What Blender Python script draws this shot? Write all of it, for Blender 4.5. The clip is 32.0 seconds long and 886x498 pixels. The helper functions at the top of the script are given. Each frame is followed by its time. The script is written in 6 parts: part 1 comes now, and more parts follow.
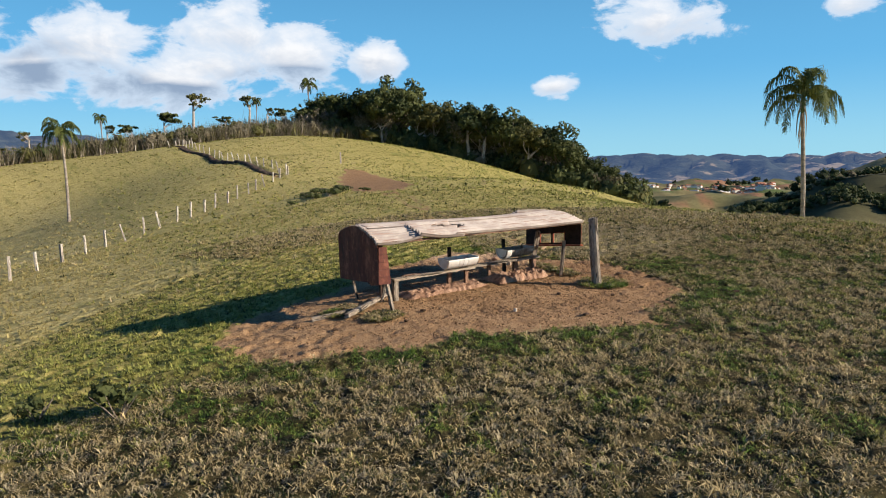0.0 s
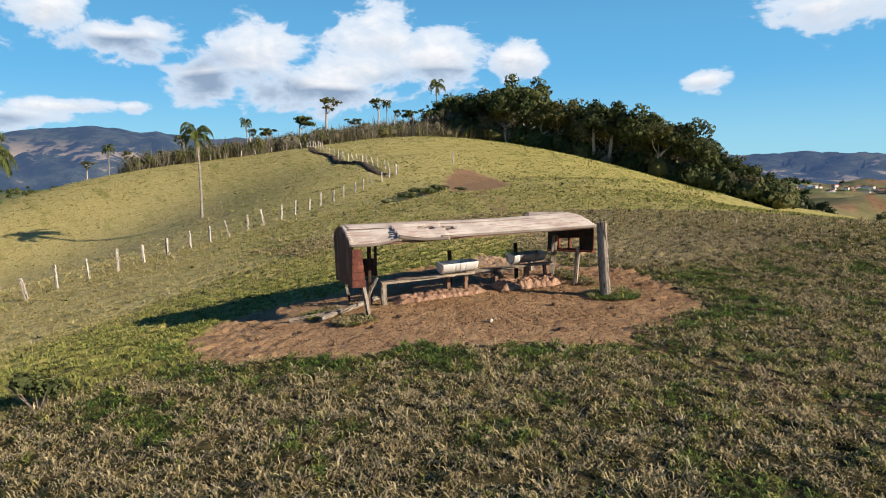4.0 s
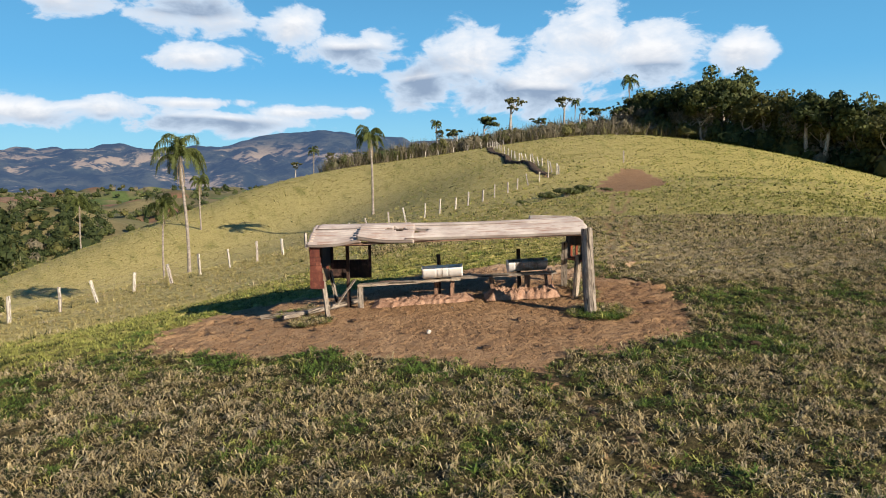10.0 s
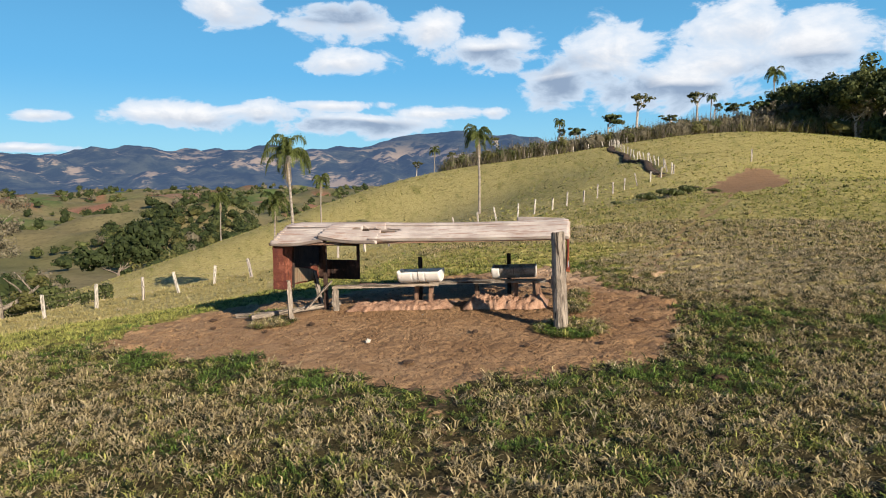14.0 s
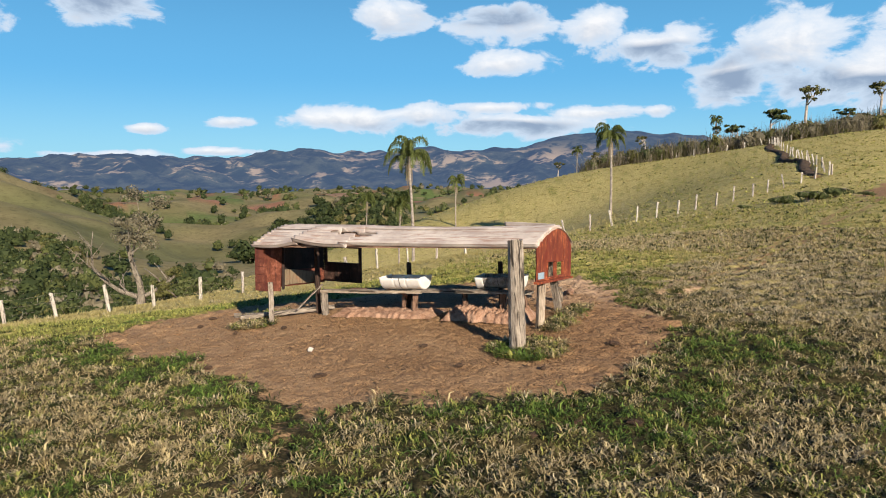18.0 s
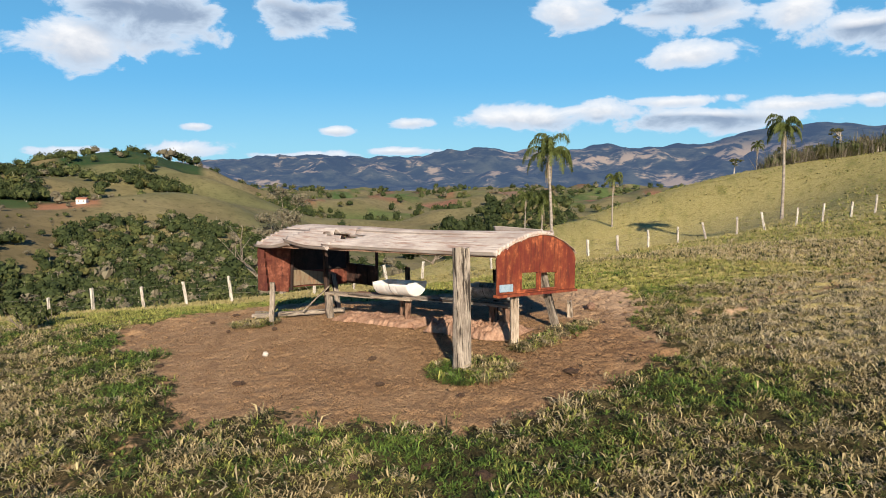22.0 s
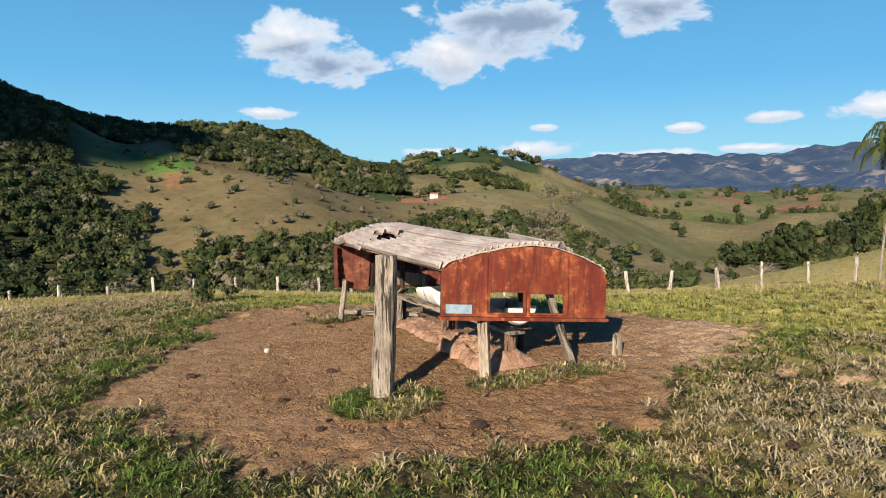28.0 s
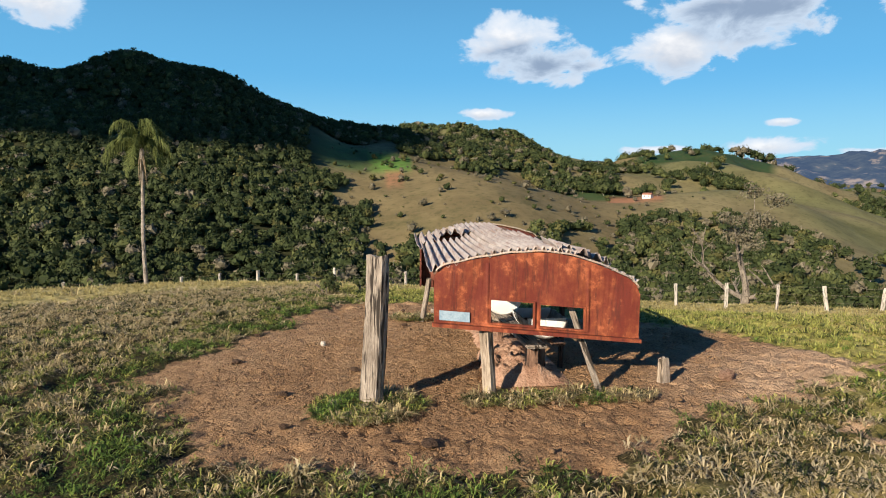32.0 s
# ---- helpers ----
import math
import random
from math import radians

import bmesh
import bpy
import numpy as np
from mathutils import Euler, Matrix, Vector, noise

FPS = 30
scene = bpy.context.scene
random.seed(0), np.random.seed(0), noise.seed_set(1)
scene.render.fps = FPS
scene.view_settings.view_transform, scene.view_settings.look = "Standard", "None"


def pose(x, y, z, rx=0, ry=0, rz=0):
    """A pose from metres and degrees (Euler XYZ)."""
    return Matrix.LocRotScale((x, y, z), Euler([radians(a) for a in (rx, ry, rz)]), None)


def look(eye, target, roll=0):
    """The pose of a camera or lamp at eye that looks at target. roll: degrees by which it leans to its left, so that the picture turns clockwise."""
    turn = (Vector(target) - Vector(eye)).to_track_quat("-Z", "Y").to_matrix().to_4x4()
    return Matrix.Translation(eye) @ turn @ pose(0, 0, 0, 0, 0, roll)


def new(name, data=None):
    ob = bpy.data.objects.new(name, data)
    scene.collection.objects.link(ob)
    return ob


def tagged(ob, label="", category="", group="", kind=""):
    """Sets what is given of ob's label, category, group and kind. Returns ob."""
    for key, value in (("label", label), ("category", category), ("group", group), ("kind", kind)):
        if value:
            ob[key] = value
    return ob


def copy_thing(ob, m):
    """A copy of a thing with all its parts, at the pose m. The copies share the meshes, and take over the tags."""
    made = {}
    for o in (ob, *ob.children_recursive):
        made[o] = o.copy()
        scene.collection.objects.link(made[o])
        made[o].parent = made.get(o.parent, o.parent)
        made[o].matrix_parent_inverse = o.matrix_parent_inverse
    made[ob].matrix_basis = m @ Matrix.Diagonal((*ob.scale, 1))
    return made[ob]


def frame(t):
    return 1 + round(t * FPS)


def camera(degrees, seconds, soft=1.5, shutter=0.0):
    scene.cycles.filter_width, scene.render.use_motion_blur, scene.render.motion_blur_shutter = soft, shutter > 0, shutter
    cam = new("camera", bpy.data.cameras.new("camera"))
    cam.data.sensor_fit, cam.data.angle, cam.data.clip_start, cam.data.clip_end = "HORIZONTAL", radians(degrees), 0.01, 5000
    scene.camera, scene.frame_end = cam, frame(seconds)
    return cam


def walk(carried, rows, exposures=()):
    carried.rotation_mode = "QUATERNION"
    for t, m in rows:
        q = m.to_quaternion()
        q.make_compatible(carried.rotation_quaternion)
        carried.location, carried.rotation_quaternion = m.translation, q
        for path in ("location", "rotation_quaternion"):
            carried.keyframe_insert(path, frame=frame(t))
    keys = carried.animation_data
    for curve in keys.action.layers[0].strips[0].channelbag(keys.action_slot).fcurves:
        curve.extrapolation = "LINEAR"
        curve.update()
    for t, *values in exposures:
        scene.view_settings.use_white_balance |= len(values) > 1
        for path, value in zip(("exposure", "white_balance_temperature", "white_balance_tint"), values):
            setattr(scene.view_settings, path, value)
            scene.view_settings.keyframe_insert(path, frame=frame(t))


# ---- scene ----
cam = camera(67.8, 32.0, soft=1.0)
PATH = [
    (0, (-10.607, -12.146, 2.73), (-9.39, -10.575, 2.498), -0.6),
    (3, (-8.133, -13.037, 2.711), (-7.171, -11.298, 2.481), -0.6),
    (6, (-5.613, -13.651, 2.64), (-4.941, -11.78, 2.416), -0.7),
    (9, (-3.089, -13.839, 2.614), (-2.703, -11.89, 2.392), -0.5),
    (11, (-1.35, -13.911, 2.629), (-1.163, -11.932, 2.407), -0.6),
    (13, (0.33, -13.305, 2.536), (0.318, -11.318, 2.316), -0.4),
    (16, (2.753, -12.237, 2.525), (2.428, -10.276, 2.308), -0.3),
    (19, (5.089, -11.009, 2.515), (4.397, -9.145, 2.3), -0.3),
    (21, (6.447, -9.897, 2.532), (5.518, -8.139, 2.315), -0.4),
    (23, (7.56, -8.519, 2.498), (6.402, -6.903, 2.282), -0.4),
    (26, (8.931, -6.254, 2.487), (7.4, -4.986, 2.27), -0.2),
    (28.5, (9.583, -4.187, 2.445), (7.815, -3.279, 2.229), -0.1),
    (30, (9.83, -2.973, 2.422), (7.964, -2.286, 2.206), -0.1),
    (31, (9.85, -2.241, 2.43), (7.936, -1.701, 2.214), 0.1),
    (32, (9.871, -2.127, 2.437), (7.921, -1.737, 2.218), 0.1),
]
walk(cam, [(t, look(eye, target, roll)) for t, eye, target, roll in PATH], [(0.0, 0.6), (32.0, 0.6)])

# ---- light ----
# Sun low behind the orbit; the bearing is the one that the post's shadow shows.
SUN_EL, SUN_AZ = radians(22.5), radians(-139.5)          # bearing: degrees left of +y
sun_dir = Vector((-math.sin(SUN_AZ) * math.cos(SUN_EL), math.cos(SUN_AZ) * math.cos(SUN_EL), math.sin(SUN_EL)))
sun = new("sun", bpy.data.lights.new("sun", "SUN"))
sun.data.energy, sun.data.angle, sun.data.color = 5.2, radians(0.5), (1.0, 0.87, 0.69)
sun.rotation_mode = "QUATERNION"
sun.rotation_quaternion = sun_dir.to_track_quat("Z", "Y")


class Nodes:
    """A short way to write node trees."""

    def __init__(self, tree):
        self.t = tree

    def add(self, kind, operation=None, clamp=False, data_type=None, smooth=False, attribute=None):
        n = self.t.nodes.new(kind)
        if operation:
            n.operation = operation
        if clamp:
            n.use_clamp = True
        if data_type:
            n.data_type = data_type
        if smooth:
            n.interpolation_type = "SMOOTHSTEP"
        if attribute:
            n.attribute_name = attribute
        return n

    def link(self, a, b):
        self.t.links.new(a, b)

    def feed(self, socket, v):
        if isinstance(v, bpy.types.NodeSocket):
            self.t.links.new(v, socket)
        elif v is not None:
            socket.default_value = v

    def math(self, op, a, b=None, c=None, clamp=False):
        n = self.add("ShaderNodeMath", operation=op, clamp=clamp)
        for s, v in zip(n.inputs, (a, b, c)):
            self.feed(s, v)
        return n.outputs[0]

    def vec(self, op, a, b=None):
        n = self.add("ShaderNodeVectorMath", operation=op)
        self.feed(n.inputs[0], a)
        self.feed(n.inputs[1], b)
        return n.outputs["Value"] if op in ("DOT_PRODUCT", "LENGTH", "DISTANCE") else n.outputs[0]

    def noise(self, scale, detail=4.0, rough=0.55, vector=None, distort=0.0):
        n = self.add("ShaderNodeTexNoise")
        n.inputs["Scale"].default_value, n.inputs["Detail"].default_value = scale, detail
        n.inputs["Roughness"].default_value, n.inputs["Distortion"].default_value = rough, distort
        self.feed(n.inputs["Vector"], vector)
        return n.outputs["Fac"]

    def ramp(self, v, lo, hi, a=0.0, b=1.0):
        n = self.add("ShaderNodeMapRange", smooth=True)
        for s, x in zip(n.inputs, (v, lo, hi, a, b)):
            self.feed(s, x)
        return n.outputs[0]

    def mix(self, f, a, b):
        n = self.add("ShaderNodeMix", data_type="RGBA")
        self.feed(n.inputs[0], f)
        self.feed(n.inputs[6], (*a, 1) if isinstance(a, tuple) else a)
        self.feed(n.inputs[7], (*b, 1) if isinstance(b, tuple) else b)
        return n.outputs[2]


# Sky: clear blue with heaps of fair-weather cloud, each (bearing, height, half width, half height) in degrees.
HEAPS = [(-10.6, 9.7, 4.7, 2.8), (-6.7, 7.6, 3.0, 2.2), (-20.7, 11.2, 4.8, 2.4), (-26.0, 9.6, 5.0, 2.7), (-31.9, 9.1, 2.7, 1.7),
         (-15.2, 7.0, 7.5, 2.0), (-19.0, 8.6, 5.5, 1.8), (-47.1, 7.0, 1.8, 0.9), (-55.6, 11.9, 4.6, 2.2), (11.4, 12.6, 4.8, 1.5), (4.0, 11.9, 2.8, 1.8),
         (11.0, 9.3, 3.6, 1.1), (-1.0, 10.4, 4.5, 1.6), (21.0, 13.4, 3.5, 1.4), (59.7, 10.4, 3.8, 2.1), (53.6, 12.6, 4.8, 2.6)]
STREAKS = [(17.9, 5.3, 5.0, 0.9), (9.5, 4.4, 7.5, 1.0), (3.5, 5.3, 4.5, 0.6), (13.0, 5.9, 5.0, 0.5), (-1.2, 5.3, 1.3, 0.5), (24.5, 4.9, 5.5, 1.1), (34.3, 4.6, 1.9, 0.45),
           (40.5, 4.0, 1.4, 0.4), (51.8, 4.2, 1.2, 0.35), (52.6, 2.3, 2.8, 0.7), (73.0, 11.4, 4.0, 2.0), (70.1, 9.2, 4.2, 1.3),
           (43.2, 12.9, 3.7, 1.5), (61.0, 2.2, 2.6, 0.4), (43.0, 1.9, 4.0, 0.4), (35.0, 2.2, 3.0, 0.35), (57.0, 12.8, 4.5, 1.8), (75.5, 5.3, 2.2, 0.45), (109.1, 12.3, 2.6, 1.7), (67.3, 8.8, 1.6, 1.0), (-68.7, 11.6, 2.2, 0.8)]
world = bpy.data.worlds.new("sky")
scene.world = world
world.use_nodes = True
world.node_tree.nodes.clear()
w = Nodes(world.node_tree)
sky = w.add("ShaderNodeTexSky")
sky.sky_type, sky.sun_disc, sky.sun_elevation, sky.sun_rotation = "NISHITA", False, SUN_EL, -SUN_AZ
sky.altitude, sky.air_density, sky.dust_density, sky.ozone_density = 900.0, 1.0, 0.9, 2.0
way = w.vec("NORMALIZE", w.add("ShaderNodeTexCoord").outputs["Generated"])
sep = w.add("ShaderNodeSeparateXYZ")
w.link(way, sep.inputs[0])
az = w.math("MULTIPLY", w.math("ARCTAN2", w.math("MULTIPLY", sep.outputs[0], -1.0), sep.outputs[1]), 57.2958)
el = w.math("MULTIPLY", w.math("ARCSINE", sep.outputs[2]), 57.2958)
comb = w.add("ShaderNodeCombineXYZ")
w.link(az, comb.inputs[0])
w.link(el, comb.inputs[1])
warp = w.noise(0.55, 3.0, 0.5, comb.outputs[0])
best, tall, mass = 9.0, 0.0, 1e-9
for a, e, sx, sy in HEAPS + STREAKS:
    v = w.vec("MULTIPLY", w.vec("SUBTRACT", comb.outputs[0], (a, e, 0.0)), (1 / sx, 1 / sy, 0.0))
    q = w.vec("LENGTH", v)
    s = w.add("ShaderNodeSeparateXYZ")
    w.link(v, s.inputs[0])
    near = w.math("POWER", 0.02, q)
    tall = w.math("MULTIPLY_ADD", near, s.outputs[1], tall)
    mass = w.math("ADD", mass, near)
    best = w.math("MINIMUM", best, q)
GREYS = [(-15.5, 5.8, 10.0, 1.5), (-26.0, 7.6, 6.0, 1.3), (54.5, 12.4, 6.5, 2.2), (43.0, 13.4, 5.0, 1.5), (12.5, 13.6, 6.5, 1.3), (70.5, 9.6, 5.5, 1.6),
         (-1.5, 9.3, 8.0, 1.4), (14.0, 4.2, 9.0, 0.8), (-9.0, 7.2, 6.0, 1.4)]
grey = 0.0
for a, e, sx, sy in GREYS:
    q = w.vec("LENGTH", w.vec("MULTIPLY", w.vec("SUBTRACT", comb.outputs[0], (a, e, 0.0)), (1 / sx, 1 / sy, 0.0)))
    grey = w.math("MAXIMUM", grey, w.ramp(q, 1.2, 0.55))
tall = w.math("DIVIDE", tall, mass)
flat = w.vec("MULTIPLY", comb.outputs[0], (0.72, 1.25, 1.0))
puff = w.noise(0.36, 9.0, 0.60, flat, 0.3)
puff_up = w.noise(0.36, 7.0, 0.6, w.vec("ADD", flat, (-0.35, 0.55, 0.0)), 0.3)
field = w.math("ADD", w.math("SUBTRACT", 1.16, best), w.math("MULTIPLY", w.math("SUBTRACT", puff, 0.5), 2.7))
cover = w.ramp(field, 0.0, 0.38)
thick = w.ramp(field, 0.1, 1.2)
shade = w.math("ADD", w.math("SUBTRACT", w.math("MULTIPLY_ADD", tall, 0.55, 0.80), w.math("MULTIPLY", grey, 1.05)), w.math("MULTIPLY", w.math("SUBTRACT", puff, puff_up), 1.1), clamp=True)
body = w.mix(shade, (0.20, 0.26, 0.36), (0.66, 0.66, 0.67))
body = w.mix(thick, (0.44, 0.52, 0.62), body)
low, high = w.ramp(el, 0.0, 9.0), w.ramp(el, 5.0, 34.0)
clear = w.mix(high, w.mix(low, (0.25, 0.49, 0.61), (0.105, 0.345, 0.585)), (0.008, 0.045, 0.16))
skyc = w.mix(0.85, w.vec("MULTIPLY", sky.outputs[0], (0.027, 0.053, 0.074)), clear)
cloudy = w.mix(w.math("MULTIPLY", cover, 0.96), skyc, body)
bg = w.add("ShaderNodeBackground")
w.link(cloudy, bg.inputs[0])
bg.inputs[1].default_value = 1.0
w.link(bg.outputs[0], w.add("ShaderNodeOutputWorld").inputs[0])

# ---- materials ----


def material(name, build, rough=0.9, metal=0.0, spec=0.3):
    """build(nodes, coordinates) gives a colour and, if it likes, a height for the bump, its strength and its depth."""
    m = bpy.data.materials.new(name)
    m.use_nodes = True
    n = Nodes(m.node_tree)
    shader = m.node_tree.nodes["Principled BSDF"]
    out = build(n, n.add("ShaderNodeTexCoord").outputs["Object"])
    out = out if isinstance(out, tuple) else (out,)
    n.feed(shader.inputs["Base Color"], out[0])
    shader.inputs["Roughness"].default_value = rough
    shader.inputs["Metallic"].default_value = metal
    shader.inputs["Specular IOR Level"].default_value = spec
    if len(out) > 1:
        b = n.add("ShaderNodeBump")
        n.link(out[1], b.inputs["Height"])
        b.inputs["Strength"].default_value = out[2]
        b.inputs["Distance"].default_value = out[3]
        n.link(b.outputs[0], shader.inputs["Normal"])
    return m


def plain(name, dark, light, scale=6.0, grain=40.0, rough=0.9, metal=0.0, bump=0.4, depth=0.01, stretch=(1, 1, 1)):
    def build(n, co):
        co = n.vec("MULTIPLY", co, stretch)
        big, fine = n.noise(scale, 4.0, 0.6, co), n.noise(grain, 5.0, 0.65, co)
        f = n.ramp(n.math("ADD", n.math("MULTIPLY", big, 0.55), n.math("MULTIPLY", fine, 0.45)), 0.36, 0.64)
        return n.mix(f, dark, light), fine, bump, depth
    return material(name, build, rough, metal)


def leafy(name, dark, light, rough=0.75, island=True, through_leaf=0.25):
    """Leaves: each one its own tone, with some light coming through."""
    m = bpy.data.materials.new(name)
    m.use_nodes = True
    n = Nodes(m.node_tree)
    shader = m.node_tree.nodes["Principled BSDF"]
    g, o = n.add("ShaderNodeNewGeometry"), n.add("ShaderNodeObjectInfo")
    f = n.math("MULTIPLY_ADD", g.outputs["Random Per Island"], 0.75, n.math("MULTIPLY", o.outputs["Random"], 0.25))
    c = n.mix(f, dark, light)
    n.link(c, shader.inputs["Base Color"])
    shader.inputs["Roughness"].default_value = rough
    shader.inputs["Specular IOR Level"].default_value = 0.25
    tr = n.add("ShaderNodeBsdfTranslucent")
    n.link(c, tr.inputs[0])
    mix = n.add("ShaderNodeMixShader")
    mix.inputs[0].default_value = through_leaf
    n.link(shader.outputs[0], mix.inputs[1])
    n.link(tr.outputs[0], mix.inputs[2])
    n.link(mix.outputs[0], m.node_tree.nodes["Material Output"].inputs[0])
    return m


def wooden(name, dark, light, grey=0.0):
    """Weathered timber: long grain and cracks along the local z axis."""
    def build(n, co):
        lined = n.vec("MULTIPLY", co, (1.0, 1.0, 0.10))
        grain, broad = n.noise(70.0, 5.0, 0.7, lined, 0.4), n.noise(7.0, 3.0, 0.6, n.vec("MULTIPLY", co, (1, 1, 0.25)))
        crack = n.ramp(n.noise(26.0, 3.0, 0.5, lined, 0.8), 0.36, 0.44)
        c = n.mix(n.ramp(n.math("ADD", n.math("MULTIPLY", grain, 0.6), n.math("MULTIPLY", broad, 0.4)), 0.35, 0.65), dark, light)
        split = n.ramp(n.noise(9.0, 2.0, 0.5, n.vec("MULTIPLY", co, (1.0, 1.0, 0.07)), 0.5), 0.355, 0.395)
        crack = n.math("MULTIPLY", crack, split)
        return n.mix(crack, tuple(v * 0.28 for v in dark), c), n.math("MULTIPLY", grain, crack), 0.8, 0.016
    return material(name, build, 0.88)


def rusty(name, paint, rust, dark, stretch=(1, 1, 0.35), worn=0.5):
    """Old painted sheet steel: blotches, bare orange rust and dark runs down the sheet."""
    def build(n, co):
        down = n.vec("MULTIPLY", co, (1.0, 1.0, 0.12))
        a, b = n.noise(2.6, 5.0, 0.65, n.vec("MULTIPLY", co, stretch)), n.noise(17.0, 5.0, 0.65, down)
        c, fine = n.noise(7.0, 6.0, 0.7, co), n.noise(90.0, 4.0, 0.65, co)
        col = n.mix(n.ramp(n.math("ADD", n.math("MULTIPLY", a, 0.65), n.math("MULTIPLY", c, 0.35)), worn - 0.10, worn + 0.10), paint, rust)
        col = n.mix(n.math("MULTIPLY", n.ramp(b, 0.50, 0.66), 0.65), col, dark)
        glow = tuple(min(0.7, 1.75 * v + 0.015) for v in rust)
        col = n.mix(n.math("MULTIPLY", n.ramp(n.math("ADD", n.math("MULTIPLY", c, 0.6), n.math("MULTIPLY", a, 0.4)), 0.52, 0.62), 0.8), col, glow)
        return n.mix(n.math("MULTIPLY", n.ramp(fine, 0.55, 0.72), 0.55), col, dark), c, 0.35, 0.006
    return material(name, build, 0.72, 0.0, 0.3)


M = {}
M["grey_wood"] = wooden("grey_wood", (0.13, 0.10, 0.078), (0.44, 0.37, 0.30))
M["brown_wood"] = wooden("brown_wood", (0.13, 0.07, 0.045), (0.36, 0.22, 0.15))
M["dark_wood"] = wooden("dark_wood", (0.035, 0.022, 0.017), (0.10, 0.06, 0.045))
M["pale_wood"] = wooden("pale_wood", (0.24, 0.18, 0.13), (0.56, 0.46, 0.36))
M["rust"] = rusty("rust", (0.155, 0.028, 0.017), (0.29, 0.078, 0.030), (0.07, 0.021, 0.015), worn=0.52)
M["maroon"] = rusty("maroon", (0.085, 0.020, 0.016), (0.17, 0.055, 0.032), (0.04, 0.016, 0.013))
M["tan_steel"] = rusty("tan_steel", (0.26, 0.20, 0.13), (0.22, 0.11, 0.06), (0.07, 0.035, 0.024), worn=0.55)
M["black_iron"] = rusty("black_iron", (0.018, 0.013, 0.012), (0.06, 0.03, 0.022), (0.012, 0.01, 0.01))
M["rim"] = rusty("rim", (0.62, 0.50, 0.40), (0.42, 0.26, 0.17), (0.20, 0.10, 0.06), worn=0.6)
# flat black that stands for the shade inside the shelter
M["shade_black"] = plain("shade_black", (0.010, 0.008, 0.008), (0.035, 0.024, 0.020), 5.0, 30.0)
M["plate_blue"] = plain("plate_blue", (0.22, 0.31, 0.39), (0.38, 0.48, 0.55), 9.0, 60.0, 0.6)


def sheet_look(n, co):
    a, b, c = n.noise(1.3, 5.0, 0.6, co), n.noise(16.0, 5.0, 0.65, n.vec("MULTIPLY", co, (0.12, 1, 1))), n.noise(70.0, 4.0, 0.6, co)
    col = n.mix(n.ramp(a, 0.38, 0.62), (0.37, 0.305, 0.275), (0.54, 0.475, 0.43))
    col = n.mix(n.ramp(b, 0.50, 0.70), col, (0.30, 0.20, 0.16))
    return n.mix(n.ramp(c, 0.60, 0.8), col, (0.42, 0.33, 0.28)), c, 0.2, 0.004


M["sheet"] = material("sheet", sheet_look, 0.62, 0.0, 0.35)


def drum_look(n, co):
    a, b = n.noise(4.0, 5.0, 0.6, co), n.noise(22.0, 5.0, 0.7, n.vec("MULTIPLY", co, (1, 1, 0.4)))
    col = n.mix(n.ramp(a, 0.40, 0.66), (0.74, 0.70, 0.66), (0.82, 0.80, 0.77))
    return n.mix(n.ramp(b, 0.58, 0.8), col, (0.45, 0.36, 0.29)), b, 0.15, 0.003


M["white_plastic"] = material("white_plastic", drum_look, 0.45, 0.0, 0.45)
M["grey_plastic"] = plain("grey_plastic", (0.14, 0.125, 0.115), (0.42, 0.385, 0.35), 5.0, 40.0, 0.6)
M["feed_dark"] = plain("feed_dark", (0.02, 0.016, 0.013), (0.05, 0.04, 0.032), 10, 60)
M["clod"] = plain("clod", (0.13, 0.074, 0.040), (0.31, 0.19, 0.102), 5.0, 30.0, 0.95)
M["clay"] = plain("clay", (0.25, 0.135, 0.085), (0.48, 0.30, 0.205), 5.0, 30.0, 0.95, bump=0.9, depth=0.03)
M["bark_grey"] = wooden("bark_grey", (0.13, 0.105, 0.08), (0.33, 0.28, 0.225))
# bank earth, darkened for its shaded face
M["shaded_earth"] = plain("shaded_earth", (0.035, 0.024, 0.017), (0.11, 0.072, 0.045), 3.0, 16.0, 0.95, bump=1.0, depth=0.05)
M["dung"] = plain("dung", (0.05, 0.030, 0.020), (0.16, 0.095, 0.058), 14.0, 70.0, 0.95, bump=1.0, depth=0.02)
M["stone_white"] = plain("stone_white", (0.45, 0.38, 0.32), (0.66, 0.60, 0.53), 12.0, 60.0)
M["rock"] = plain("rock", (0.14, 0.11, 0.095), (0.34, 0.29, 0.26), 3.0, 20.0, bump=0.9, depth=0.05)
M["bark"] = wooden("bark", (0.12, 0.09, 0.07), (0.34, 0.28, 0.23))
M["bark_pale"] = wooden("bark_pale", (0.30, 0.25, 0.21), (0.58, 0.52, 0.46))
M["post_pale"] = wooden("post_pale", (0.40, 0.35, 0.29), (0.70, 0.64, 0.56))
M["palm_bark"] = plain("palm_bark", (0.16, 0.13, 0.11), (0.38, 0.33, 0.28), 1.5, 12.0, stretch=(1, 1, 2.5))
M["frond"] = leafy("frond", (0.040, 0.060, 0.015), (0.165, 0.185, 0.050))
M["frond_dry"] = leafy("frond_dry", (0.20, 0.14, 0.08), (0.42, 0.34, 0.23))
M["leaf"] = leafy("leaf", (0.032, 0.046, 0.015), (0.135, 0.150, 0.050))
M["leaf_dark"] = leafy("leaf_dark", (0.016, 0.027, 0.009), (0.066, 0.086, 0.028))
M["leaf_olive"] = leafy("leaf_olive", (0.055, 0.060, 0.018), (0.16, 0.15, 0.05))
M["leaf_bare"] = leafy("leaf_bare", (0.09, 0.08, 0.05), (0.25, 0.215, 0.145))
